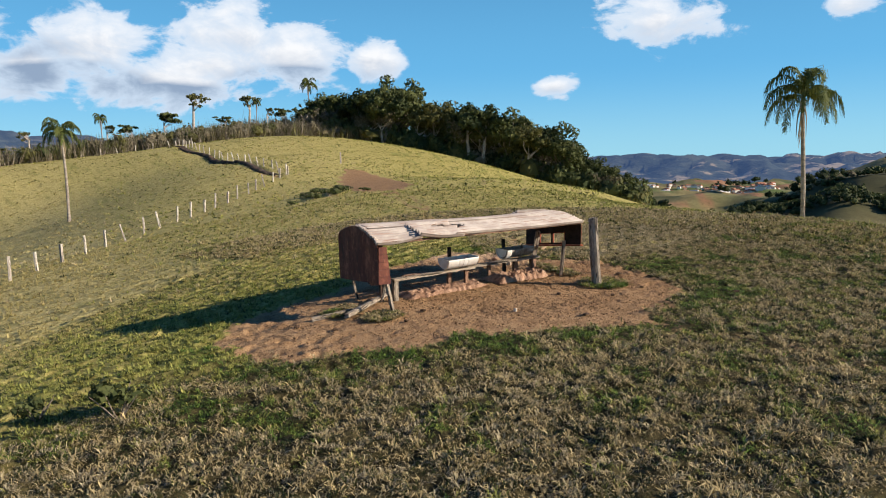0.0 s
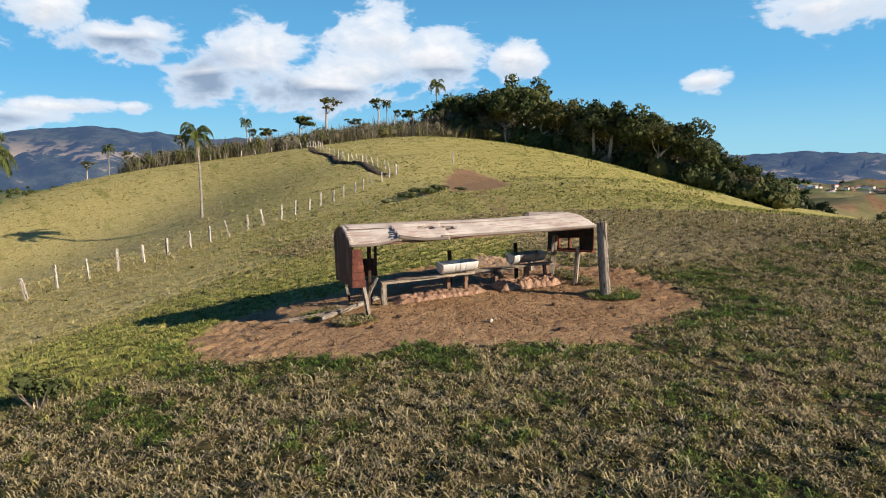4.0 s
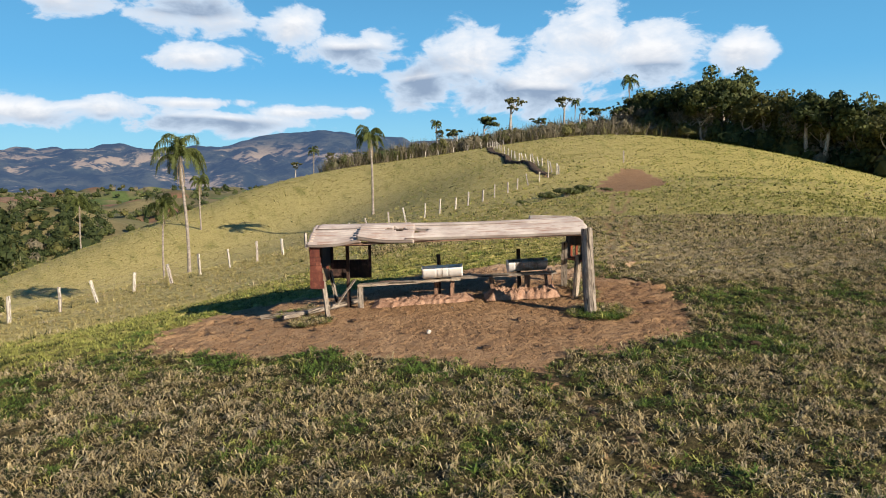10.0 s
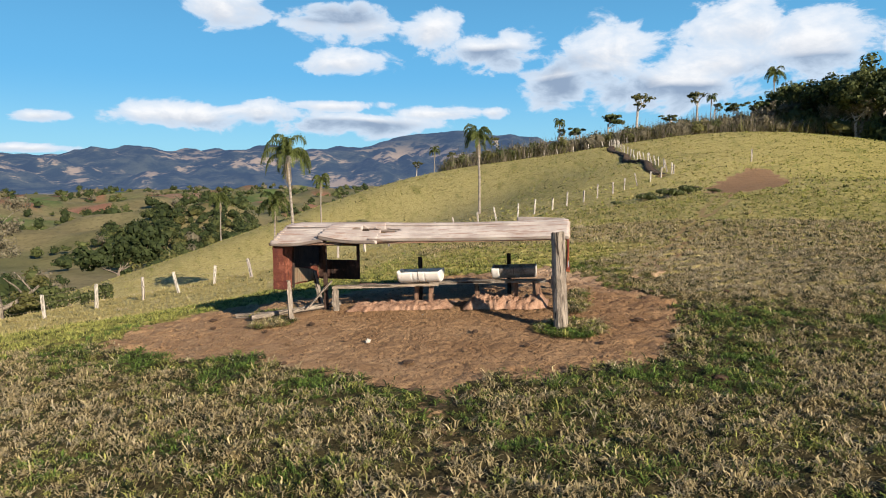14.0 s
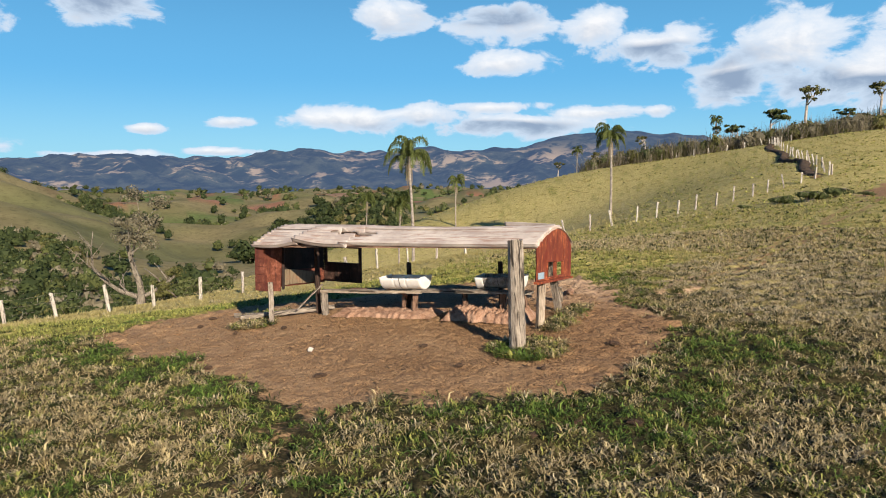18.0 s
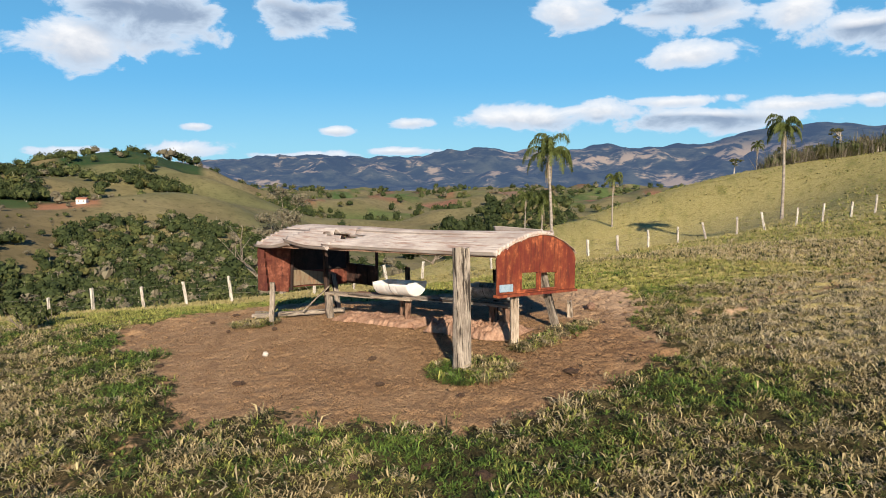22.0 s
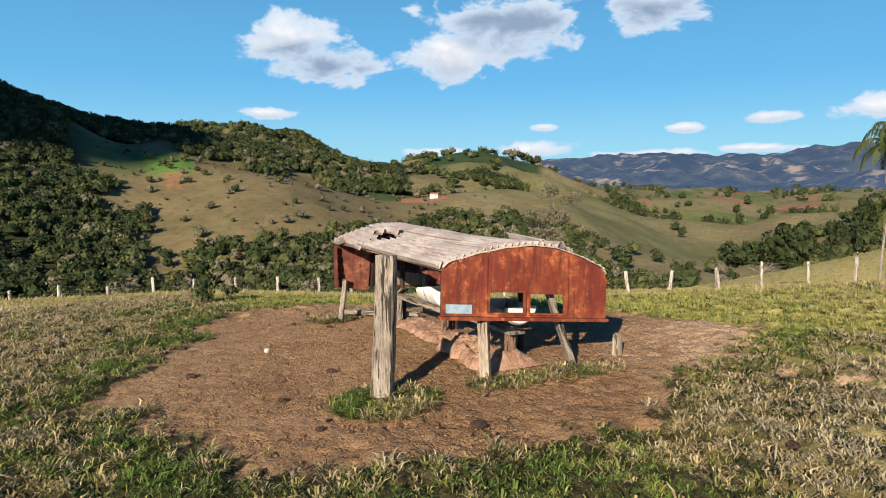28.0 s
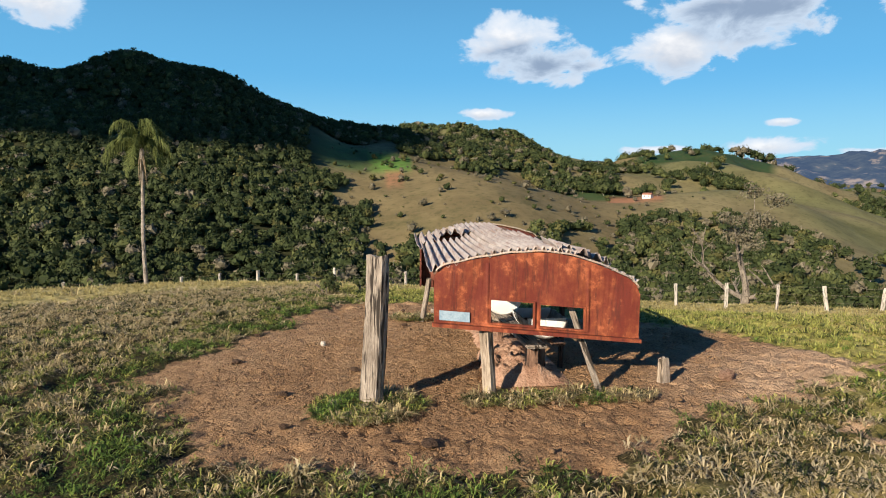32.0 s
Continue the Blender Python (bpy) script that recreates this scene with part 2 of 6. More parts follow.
M["blade"] = leafy("blade", (0.070, 0.084, 0.016), (0.47, 0.46, 0.125), 0.7, True, 0.14)
M["blade_green"] = leafy("blade_green", (0.028, 0.066, 0.012), (0.21, 0.30, 0.056), 0.7, True, 0.14)
M["blade_straw"] = leafy("blade_straw", (0.16, 0.118, 0.050), (0.66, 0.53, 0.28), 0.7, True, 0.14)
M["blade_dark"] = leafy("blade_dark", (0.016, 0.026, 0.009), (0.085, 0.095, 0.028), 0.7, True, 0.3)
M["blade_pale"] = leafy("blade_pale", (0.30, 0.235, 0.13), (0.62, 0.52, 0.33), 0.7, True, 0.14)
M["blade_gold"] = leafy("blade_gold", (0.29, 0.24, 0.088), (0.57, 0.485, 0.22), 0.7, True, 0.4)
M["wall_white"] = plain("wall_white", (0.62, 0.58, 0.52), (0.80, 0.77, 0.72), 0.3, 2.0)
M["wall_ochre"] = plain("wall_ochre", (0.42, 0.28, 0.18), (0.58, 0.42, 0.28), 0.3, 2.0)
M["roof_tile"] = plain("roof_tile", (0.26, 0.10, 0.06), (0.42, 0.20, 0.13), 0.3, 2.0)
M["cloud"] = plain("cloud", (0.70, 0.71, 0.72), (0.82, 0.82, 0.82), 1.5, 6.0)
M["roof_grey"] = plain("roof_grey", (0.35, 0.35, 0.35), (0.6, 0.6, 0.6), 0.3, 2.0)

# ---- the lie of the land ----
# The home hill is a sum of broad swells on an even grid, finer swells on its west flank and small ones by the shelter.
SWELLS = ((5.68, 5.57, 7.42, 7.67, 4.31, -1.19, 3.11),
          (-1.85, 8.06, 5.98, 8.11, 1.08, -4.40, 2.83),
          (1.72, 8.11, 10.23, 8.27, 4.50, 0.92, 1.08),
          (1.16, 0.32, -0.99, 6.37, 6.32, 4.18, 5.36),
          (8.19, 5.60, 14.72, 15.76, 8.23, 6.92, 12.75),
          (-4.19, 6.55, 4.43, -1.84, 13.62, -3.09, -2.49),
          (5.09, 7.74, 9.98, 21.61, 12.65, 23.75, 14.89))
FLANK = ((0.00, 0.02, -0.27, -0.87, -0.80, 0.75, -2.53),
          (0.00, -0.00, 0.56, 0.13, 0.40, 0.69, 2.52),
          (-0.00, -0.01, 0.95, 0.46, 1.09, 0.10, -0.14),
          (-0.02, -0.03, 0.04, -0.99, 0.25, 1.74, -0.56),
          (-0.17, -0.04, -1.88, -2.40, -1.67, -1.24, -1.24),
          (-0.18, 0.35, 0.43, 0.14, -1.04, -0.16, 0.31),
          (-0.00, 0.25, 0.09, 0.91, 0.59, -0.26, 0.31))
YARD = ((-0.44, 0.3, -0.82), (-0.17, -0.28, 0.69), (-0.86, -0.04, -0.57))


def step(a, b, v):
    t = np.clip((v - a) / (b - a), 0, 1)
    return t * t * (3 - 2 * t)


_r = np.random.RandomState(5)
WAVES = [(math.cos(a), math.sin(a), p) for a, p in zip(_r.rand(60) * 6.28, _r.rand(60) * 6.28)]


def rolling(x, y, size, octaves=4, first=0):
    """Smooth unevenness, about -1 to 1, of the given size in metres."""
    out, amp = np.zeros_like(x), 1.0
    for o in range(octaves):
        layer = np.ones_like(x)
        for k in range(3):
            c, s, p = WAVES[(first + o * 3 + k) % 60]
            layer = layer * 1.0 + np.sin((c * x + s * y) * 6.283 / size * (1 + 0.23 * k) + p + 1.3 * np.sin((s * x - c * y) * 3.1 / size + p))
        out += amp * (layer - 1) / 2.2
        size, amp = size * 0.47, amp * 0.5
    return out / 1.9


# Skylines, as (bearing left of +y, height) in degrees: the wooded hill across the west valley, and the far ranges.
WEST_AZ = (40, 53, 57, 63, 68.4, 72.8, 77, 82.8, 86, 87.6, 90, 92, 94.2, 96.3, 98.3, 100.8, 103, 107, 112, 125, 150, 180)
WEST_EL = (-0.6, 0.7, 1.15, 1.7, 2.7, 3.95, 4.1, 3.4, 2.75, 3.2, 4.7, 5.7, 6.6, 7.4, 8.2, 8.5, 7.9, 7.5, 7.0, 5.5, 2.0, 0.5)
FAR_AZ = (-180, -110, -75, -71, -65, -60, -53, -48, -30, -8, -4, -1.5, 3.6, 8, 10, 13, 17.4, 20.6, 22.6, 25.2, 28, 31, 34.5, 39.7, 44.4, 52.8, 62, 90, 180)
FAR_EL = (1, 1, 1.0, 1.0, 0.75, 1.0, 1.1, 1.1, 1.4, 2.9, 3.1, 3.5, 3.7, 2.95, 2.5, 2.1, 2.4, 2.3, 2.15, 2.0, 2.5, 2.0, 1.7, 1.7, 1.8, 1.2, 1.0, 1.0, 1)


def skyline(bearings, heights, soft):
    """The skyline rounded off, on a fine even scale of bearings."""
    fine = np.arange(-200, 200.1, 0.25)
    k = np.exp(-np.linspace(-2.5, 2.5, int(soft * 10) | 1) ** 2)
    return fine, np.convolve(np.interp(fine, bearings, heights), k / k.sum(), "same")


WEST, FAR = skyline(WEST_AZ, WEST_EL, 5), skyline(FAR_AZ, FAR_EL, 1.5)


def hummocks(x, y):
    """Grazed hummocks and trodden hollows of the turf round the yard."""
    q = 0.62 * rolling(x, y, 1.15, 2, 31) + 0.5 * rolling(y, x, 0.62, 2, 45)
    r = np.hypot(x, y)
    return (0.06 * np.tanh(1.6 * q) - 0.10 * step(0.40, 0.9, -q)) * step(3.4, 5.6, r) * (1 - step(13.5, 19.0, r))


def height(x, y):
    x, y = np.asarray(x, float), np.asarray(y, float)
    z = np.full(x.shape, -32.0)
    for j, row in enumerate(SWELLS):
        for i, h in enumerate(row):
            z = z + h * np.exp(-((x + 75 - 37.5 * i) ** 2 + (y + 50 - 36 * j) ** 2) / 2048)
    for j, row in enumerate(FLANK):
        for i, h in enumerate(row):
            z = z + h * np.exp(-((x + 68 - 18 * i) ** 2 + (y - 12 - 18 * j) ** 2) / 338)
    for i, row in enumerate(YARD):
        for j, h in enumerate(row):
            z = z + h * np.exp(-((x + 9 - 9 * i) ** 2 + (y + 8 - 9 * j) ** 2) / 84.5)
    r = np.hypot(x, y)
    bearing = np.degrees(np.arctan2(-x, y))
    z = z + hummocks(x, y)
    z = z + rolling(x, y, 2.6, 3) * 0.035 * step(2.0, 6.0, r) + rolling(x, y, 9.0, 2, 20) * 0.10 * step(8, 30, r)
    away = step(100, 190, np.hypot(x - 25, y - 70))
    # valley floor with low rounded hills
    z = z + away * (rolling(x, y, 330.0, 3, 7) * 19.0 * step(200, 420, r) - 6.0 * step(300, 900, r))
    # the hill across the valley
    crest = 640.0 - 170.0 * step(66, 96, bearing) + 14 * np.sin(bearing * 0.21)
    top = 2.4 + crest * np.tan(np.radians(np.interp(bearing, *WEST)))
    rise = np.where(r < crest, step(0.20, 1.0, r / crest), 1 - 0.85 * step(1.0, 1.9, r / crest))
    west = step(34, 52, bearing) * (1 - step(140, 172, bearing))
    lift = np.maximum(top + 30.0, 0) * rise * west
    spur = 17.0 * np.exp(-((bearing - 74) / 11) ** 2 - ((r - 255) / 75) ** 2) + 12.0 * np.exp(-((bearing - 50) / 9) ** 2 - ((r - 330) / 90) ** 2)
    z = z + (lift + spur * west) * np.where(r < 190, away, 1.0) + west * lift * 0.03 * rolling(x, y, 90.0, 3, 30)
    # a long wooded hill before the town
    z = z + 41.0 * step(-60.5, -71.5, bearing) * (1 - step(-92, -115, bearing)) * np.exp(-((r - 640) / 190) ** 2)
    # far ranges
    peak = 2.4 + 3600 * np.tan(np.radians(np.interp(bearing, *FAR)))
    ring = step(2300, 3600, r + 160 * rolling(x, y, 900.0, 3, 12)) * (1 - 0.5 * step(3700, 4500, r))
    return z + (peak + 38) * ring + 260.0 * ring * (1 - ring) * np.abs(rolling(x, y, 620.0, 4, 77))


def ground_z(x, y):
    return float(height(np.array([x]), np.array([y]))[0])


# The shelter's own frame: u along it, v across it, from its front left corner.
TURN = radians(-8.0)
SHELTER = Matrix.Translation((-2.98, 0.0, 0.0)) @ Matrix.Rotation(TURN, 4, "Z")


def yard(u, v):
    """World x, y of a place given in the shelter's frame."""
    p = SHELTER @ Vector((u, v, 0))
    return p.x, p.y


def ditch(x, y):
    """Distance from the washed-out ditch beside the climbing fence."""
    t = np.clip(((x - 20.3) * 4.3 + (y - 57) * 56) / (4.3 ** 2 + 56 ** 2), 0, 1)
    return np.hypot(x - 20.3 - 4.3 * t + 0.5 * np.sin(t * 19), y - 57 - 56 * t)


# how far the trodden yard reaches, by the angle round its middle
YARD_AT = (-180, -165, -155, -142, -130, -115, -103, -90, -76, -66, -55, -40, -25, -10, 2, 12, 23, 39, 54, 64, 88, 110, 130, 148, 160, 170, 180)
YARD_R = (5.5, 5.8, 5.2, 4.5, 3.85, 3.75, 3.85, 4.3, 5.0, 4.75, 4.85, 5.5, 5.3, 5.5, 5.5, 5.05, 5.05, 5.4, 5.9, 4.9, 4.2, 3.5, 3.7, 5.0, 5.6, 5.85, 5.5)


def soil_mask(x, y):
    """1 where the ground is trodden bare."""
    dx, dy = x + 0.45, y - 0.25
    wob = rolling(x, y, 2.4, 4, 3)
    reach = np.interp(np.degrees(np.arctan2(dy, dx)), YARD_AT, YARD_R)
    d = np.hypot(dx, dy) - reach + 0.28 * wob + 0.30 * rolling(x, y, 0.7, 4, 61)
    m = 1 - step(-0.75, 0.55, d)
    # a worn track leaves the yard towards the crest, and a second bare patch lies up the slope
    patch = np.hypot(((x - 23.6) * 0.42 + (y - 43.5) * 0.907) / 15.5, ((x - 23.6) * 0.907 - (y - 43.5) * 0.42) / 3.1) + 0.26 * rolling(x, y, 3.0, 3, 9)
    m = np.maximum(m, 1 - step(0.85, 1.05, patch))
    t = np.clip(((x - 5) * 20 + (y - 3) * 46) / (20 ** 2 + 46 ** 2), 0, 1)
    off = np.hypot(x - 5 - 20 * t, y - 3 - 46 * t) + 0.5 * rolling(x, y, 5.0, 2, 15)
    m = np.maximum(m, 0.52 * (1 - step(0.05, 0.36, np.abs(off - 0.3))))
    off = ditch(x, y)
    m = np.maximum(m, 0.8 * (1 - step(0.25, 0.75, off + 0.25 * rolling(x, y, 3.0, 2, 4))))
    t = np.clip(((x - 0.5) * 0.6 - (y + 3.5) * 8) / 65, 0, 1)
    off = np.hypot(x - 0.5 - 0.6 * t, y + 3.5 + 8 * t) + 0.35 * rolling(x, y, 1.6, 3, 18)
    return np.maximum(m, 0.40 * (1 - step(0.1, 0.7, off)))


def straw_mask(x, y):
    """The western flank, grazed off and bleached to straw."""
    flank = step(3.0, -9.0, x - 0.12 * y) * step(9.0, 15.0, np.hypot(x, y)) * (1 - 0.5 * step(60, 110, y))
    slope = 0.42 * step(4.0, 12.0, y + 0.2 * x) * (1 - step(-2.0, 20.0, x - 0.40 * y))
    return np.maximum(flank, slope) + step(4.6, 6.6, x) * step(-0.6, 1.4, y) * (1 - step(8.5, 12.5, np.hypot(x, y)))


def dry_mask(x, y):
    """Where the grass has gone to straw: east of the yard and in drifts."""
    return 0.60 * step(4.4, 6.2, x + 0.24 * np.maximum(y, 0)) * step(-0.6, 1.2, y) + 0.3 * step(-7.5, -9.5, x) * step(-6.0, -3.0, y) + 0.45 * straw_mask(x, y) + 0.28 * step(-1.5, -5.5, x) * step(-3.5, -5.0, y)


def green_mask(x, y):
    """Where the grass is lush: round the bare yard and in drifts."""
    d = np.hypot(x + 0.45, y - 0.25) / np.interp(np.degrees(np.arctan2(y - 0.25, x + 0.45)), YARD_AT, YARD_R)
    near = np.exp(-((d - 1.14 + 0.07 * rolling(x, y, 2.0, 3, 41)) / 0.15) ** 2)
    return np.clip(0.50 * near + 0.75 * step(0.05, 0.6, rolling(x, y, 3.6, 4, 25)), 0, 1)


def hooves(x, y, size, seed):
    """Depth, 0 to 1, of hoof pits pressed at random into soft ground."""
    i, j = np.floor(x / size), np.floor(y / size)
    best = np.zeros_like(x)
    for di in (-1, 0, 1):
        for dj in (-1, 0, 1):
            a, b = i + di, j + dj
            h1, h2, h3 = (np.modf(np.abs(np.sin(a * p + b * q + seed) * 43758.5453))[0] for p, q in ((127.1, 311.7), (269.5, 183.3), (419.2, 371.9)))
            dx, dy = x - (a + h1) * size, y - (b + h2) * size
            t = h3 * 6.283
            u, v = dx * np.cos(t) + dy * np.sin(t), -dx * np.sin(t) + dy * np.cos(t)
            d = np.hypot(u / (0.40 * size), v / (0.27 * size))
            best = np.maximum(best, (1 - step(0.55, 1.0, d)) * (0.35 + 0.65 * h3) - 0.22 * np.exp(-((d - 1.15) / 0.16) ** 2))
    return best


# ---- ground ----
def add_mesh(name, verts, faces, mat, parent=None, smooth=False):
    me = bpy.data.meshes.new(name)
    me.from_pydata(verts, [], faces)
    me.materials.append(mat)
    if smooth:
        me.polygons.foreach_set("use_smooth", [True] * len(me.polygons))
    me.update()
    ob = new(name, me)
    ob.parent = parent
    return ob


def quick_mesh(name, verts, faces, mats, index=None, smooth=False):
    """A large mesh from arrays: verts (n, 3) and faces (m, 3 or 4)."""
    me = bpy.data.meshes.new(name)
    n, k = faces.shape
    me.vertices.add(len(verts))
    me.vertices.foreach_set("co", np.ascontiguousarray(verts, np.float32).ravel())
    me.loops.add(n * k)
    me.loops.foreach_set("vertex_index", np.ascontiguousarray(faces, np.int32).ravel())
    me.polygons.add(n)
    me.polygons.foreach_set("loop_start", np.arange(0, n * k, k, dtype=np.int32))
    for m in mats:
        me.materials.append(m)
    if index is not None:
        me.polygons.foreach_set("material_index", np.ascontiguousarray(index, np.int32))
    if smooth:
        me.polygons.foreach_set("use_smooth", np.ones(n, bool))
    me.update(calc_edges=True)
    return new(name, me)


def ground_look(n, co):
    soil_a, green_a = n.add("ShaderNodeAttribute", attribute="soil").outputs["Fac"], n.add("ShaderNodeAttribute", attribute="green").outputs["Fac"]
    kind_a = n.add("ShaderNodeAttribute", attribute="kind").outputs["Color"]
    far_a = n.add("ShaderNodeAttribute", attribute="far").outputs["Fac"]
    fine, tuft, mid, wide = n.noise(38.0, 4.0, 0.7, co), n.noise(5.5, 5.0, 0.7, co), n.noise(0.9, 5.0, 0.65, co), n.noise(0.12, 4.0, 0.6, co)
    gap_a = n.add("ShaderNodeAttribute", attribute="worn").outputs["Fac"]
    dry = n.mix(n.ramp(tuft, 0.36, 0.66), (0.24, 0.205, 0.058), (0.50, 0.425, 0.150))
    lush = n.mix(n.ramp(tuft, 0.36, 0.66), (0.10, 0.115, 0.025), (0.30, 0.30, 0.075))
    g = n.ramp(n.math("ADD", n.math("MULTIPLY", green_a, 0.5), n.math("MULTIPLY_ADD", mid, 0.55, n.math("MULTIPLY", wide, 0.35))), 0.48, 0.98)
    straw_a = n.add("ShaderNodeAttribute", attribute="straw").outputs["Fac"]
    dry = n.mix(straw_a, dry, n.mix(n.ramp(tuft, 0.36, 0.66), (0.38, 0.305, 0.112), (0.66, 0.545, 0.24)))
    grass = n.mix(n.math("MULTIPLY", g, n.math("MULTIPLY_ADD", straw_a, -0.6, 1.0)), dry, lush)
    grass = n.mix(n.math("MULTIPLY", n.ramp(fine, 0.55, 0.75), 0.5), grass, (0.13, 0.11, 0.04))
    tuss = n.noise(1.5, 4.0, 0.7, n.vec("MULTIPLY", co, (1.0, 1.0, 0.3)))
    grass = n.mix(n.math("MULTIPLY", n.ramp(tuss, 0.54, 0.66), 0.5), grass, (0.085, 0.09, 0.028))
    # dead thatch, blackened so its colour holds the shade between blades
    shaded_thatch = n.mix(n.ramp(n.math("ADD", n.math("MULTIPLY", tuft, 0.5), n.math("MULTIPLY", fine, 0.5)), 0.40, 0.60), (0.012, 0.010, 0.005), (0.085, 0.068, 0.032))
    grass = n.mix(n.math("MULTIPLY", gap_a, n.math("MULTIPLY_ADD", straw_a, -0.6, 1.0)), grass, shaded_thatch)
    s1, s2 = n.noise(2.2, 6.0, 0.7, co), n.noise(13.0, 5.0, 0.7, co)
    soil = n.mix(n.ramp(n.math("ADD", n.math("MULTIPLY", s1, 0.6), n.math("MULTIPLY", s2, 0.4)), 0.36, 0.66), (0.29, 0.170, 0.088), (0.50, 0.318, 0.174))
    soil = n.mix(n.math("MULTIPLY", n.ramp(s2, 0.60, 0.74), 0.6), soil, (0.15, 0.078, 0.040))
    crumb = n.noise(34.0, 4.0, 0.65, co)
    soil = n.mix(n.math("MULTIPLY", n.ramp(n.math("ADD", crumb, n.math("MULTIPLY", n.math("SUBTRACT", s1, 0.5), 0.5)), 0.56, 0.68), 0.6), soil, (0.10, 0.056, 0.030))
    trod_a = n.add("ShaderNodeAttribute", attribute="trod").outputs["Fac"]
    damp = n.ramp(n.math("ADD", trod_a, n.math("MULTIPLY", n.math("SUBTRACT", n.noise(1.1, 5.0, 0.7, co), 0.5), 1.4)), 0.35, 0.95)
    soil = n.mix(n.math("MULTIPLY", damp, 0.5), soil, n.mix(n.ramp(crumb, 0.40, 0.58), (0.33, 0.180, 0.085), (0.10, 0.054, 0.029)))
    dust_a = n.add("ShaderNodeAttribute", attribute="dust").outputs["Fac"]
    soil = n.mix(n.math("MULTIPLY", dust_a, n.ramp(s1, 0.30, 0.62, 0.35, 0.95)), soil, (0.60, 0.405, 0.255))
    edge = n.ramp(n.math("ADD", soil_a, n.math("MULTIPLY", n.math("SUBTRACT", tuft, 0.5), 1.3)), 0.38, 0.60)
    near = n.mix(edge, grass, soil)
    land = n.mix(n.ramp(n.noise(0.05, 6.0, 0.7, co), 0.35, 0.65), n.vec("MULTIPLY", kind_a, (0.72, 0.72, 0.72)), kind_a)
    land = n.mix(n.math("MULTIPLY", n.ramp(n.noise(0.02, 7.0, 0.72, co), 0.55, 0.68), 0.5), land, (0.075, 0.08, 0.03))
    land = n.mix(n.math("MULTIPLY", n.ramp(n.noise(0.33, 5.0, 0.7, co), 0.50, 0.66), 0.6), land, (0.085, 0.080, 0.035))
    col = n.mix(far_a, near, land)
    pits = n.math("ADD", n.ramp(n.noise(7.0, 3.0, 0.6, co, 0.3), 0.66, 0.54), n.math("MULTIPLY", n.ramp(n.noise(15.0, 4.0, 0.65, co, 0.2), 0.64, 0.54), 0.6))
    hoof = n.math("ADD", n.math("MULTIPLY", pits, n.math("MULTIPLY_ADD", trod_a, 0.55, 0.12)), n.math("ADD", n.math("MULTIPLY", n.noise(20.0, 6.0, 0.74, co), 0.95), n.math("MULTIPLY", n.noise(70.0, 3.0, 0.6, co), 0.2)))
    bump = n.add("ShaderNodeMix", data_type="FLOAT")
    n.link(edge, bump.inputs[0])
    n.link(n.math("ADD", n.math("MULTIPLY", tuft, 0.9), n.math("MULTIPLY", fine, 0.35)), bump.inputs[2])
    n.link(hoof, bump.inputs[3])
    return col, bump.outputs[0], 0.8, 0.06


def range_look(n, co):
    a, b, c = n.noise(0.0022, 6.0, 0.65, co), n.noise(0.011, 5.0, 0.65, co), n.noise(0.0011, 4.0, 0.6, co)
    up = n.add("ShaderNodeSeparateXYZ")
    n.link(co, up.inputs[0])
    # dark tones take in cloud shade, tan patches the sunlit cleared slopes
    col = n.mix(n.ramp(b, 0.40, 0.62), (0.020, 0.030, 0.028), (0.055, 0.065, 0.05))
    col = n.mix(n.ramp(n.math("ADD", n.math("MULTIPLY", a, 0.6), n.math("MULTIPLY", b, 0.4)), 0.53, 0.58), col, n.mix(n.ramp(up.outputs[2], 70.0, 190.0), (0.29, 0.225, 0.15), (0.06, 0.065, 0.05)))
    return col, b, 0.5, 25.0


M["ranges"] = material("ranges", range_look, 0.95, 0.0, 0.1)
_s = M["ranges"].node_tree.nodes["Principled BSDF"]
_s.inputs["Emission Color"].default_value = (0.24, 0.44, 1.0, 1)       # haze of the air between, added as a glow of the backdrop
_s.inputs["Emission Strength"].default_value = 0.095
M["ground"] = material("ground", ground_look, 0.95, 0.0, 0.15)


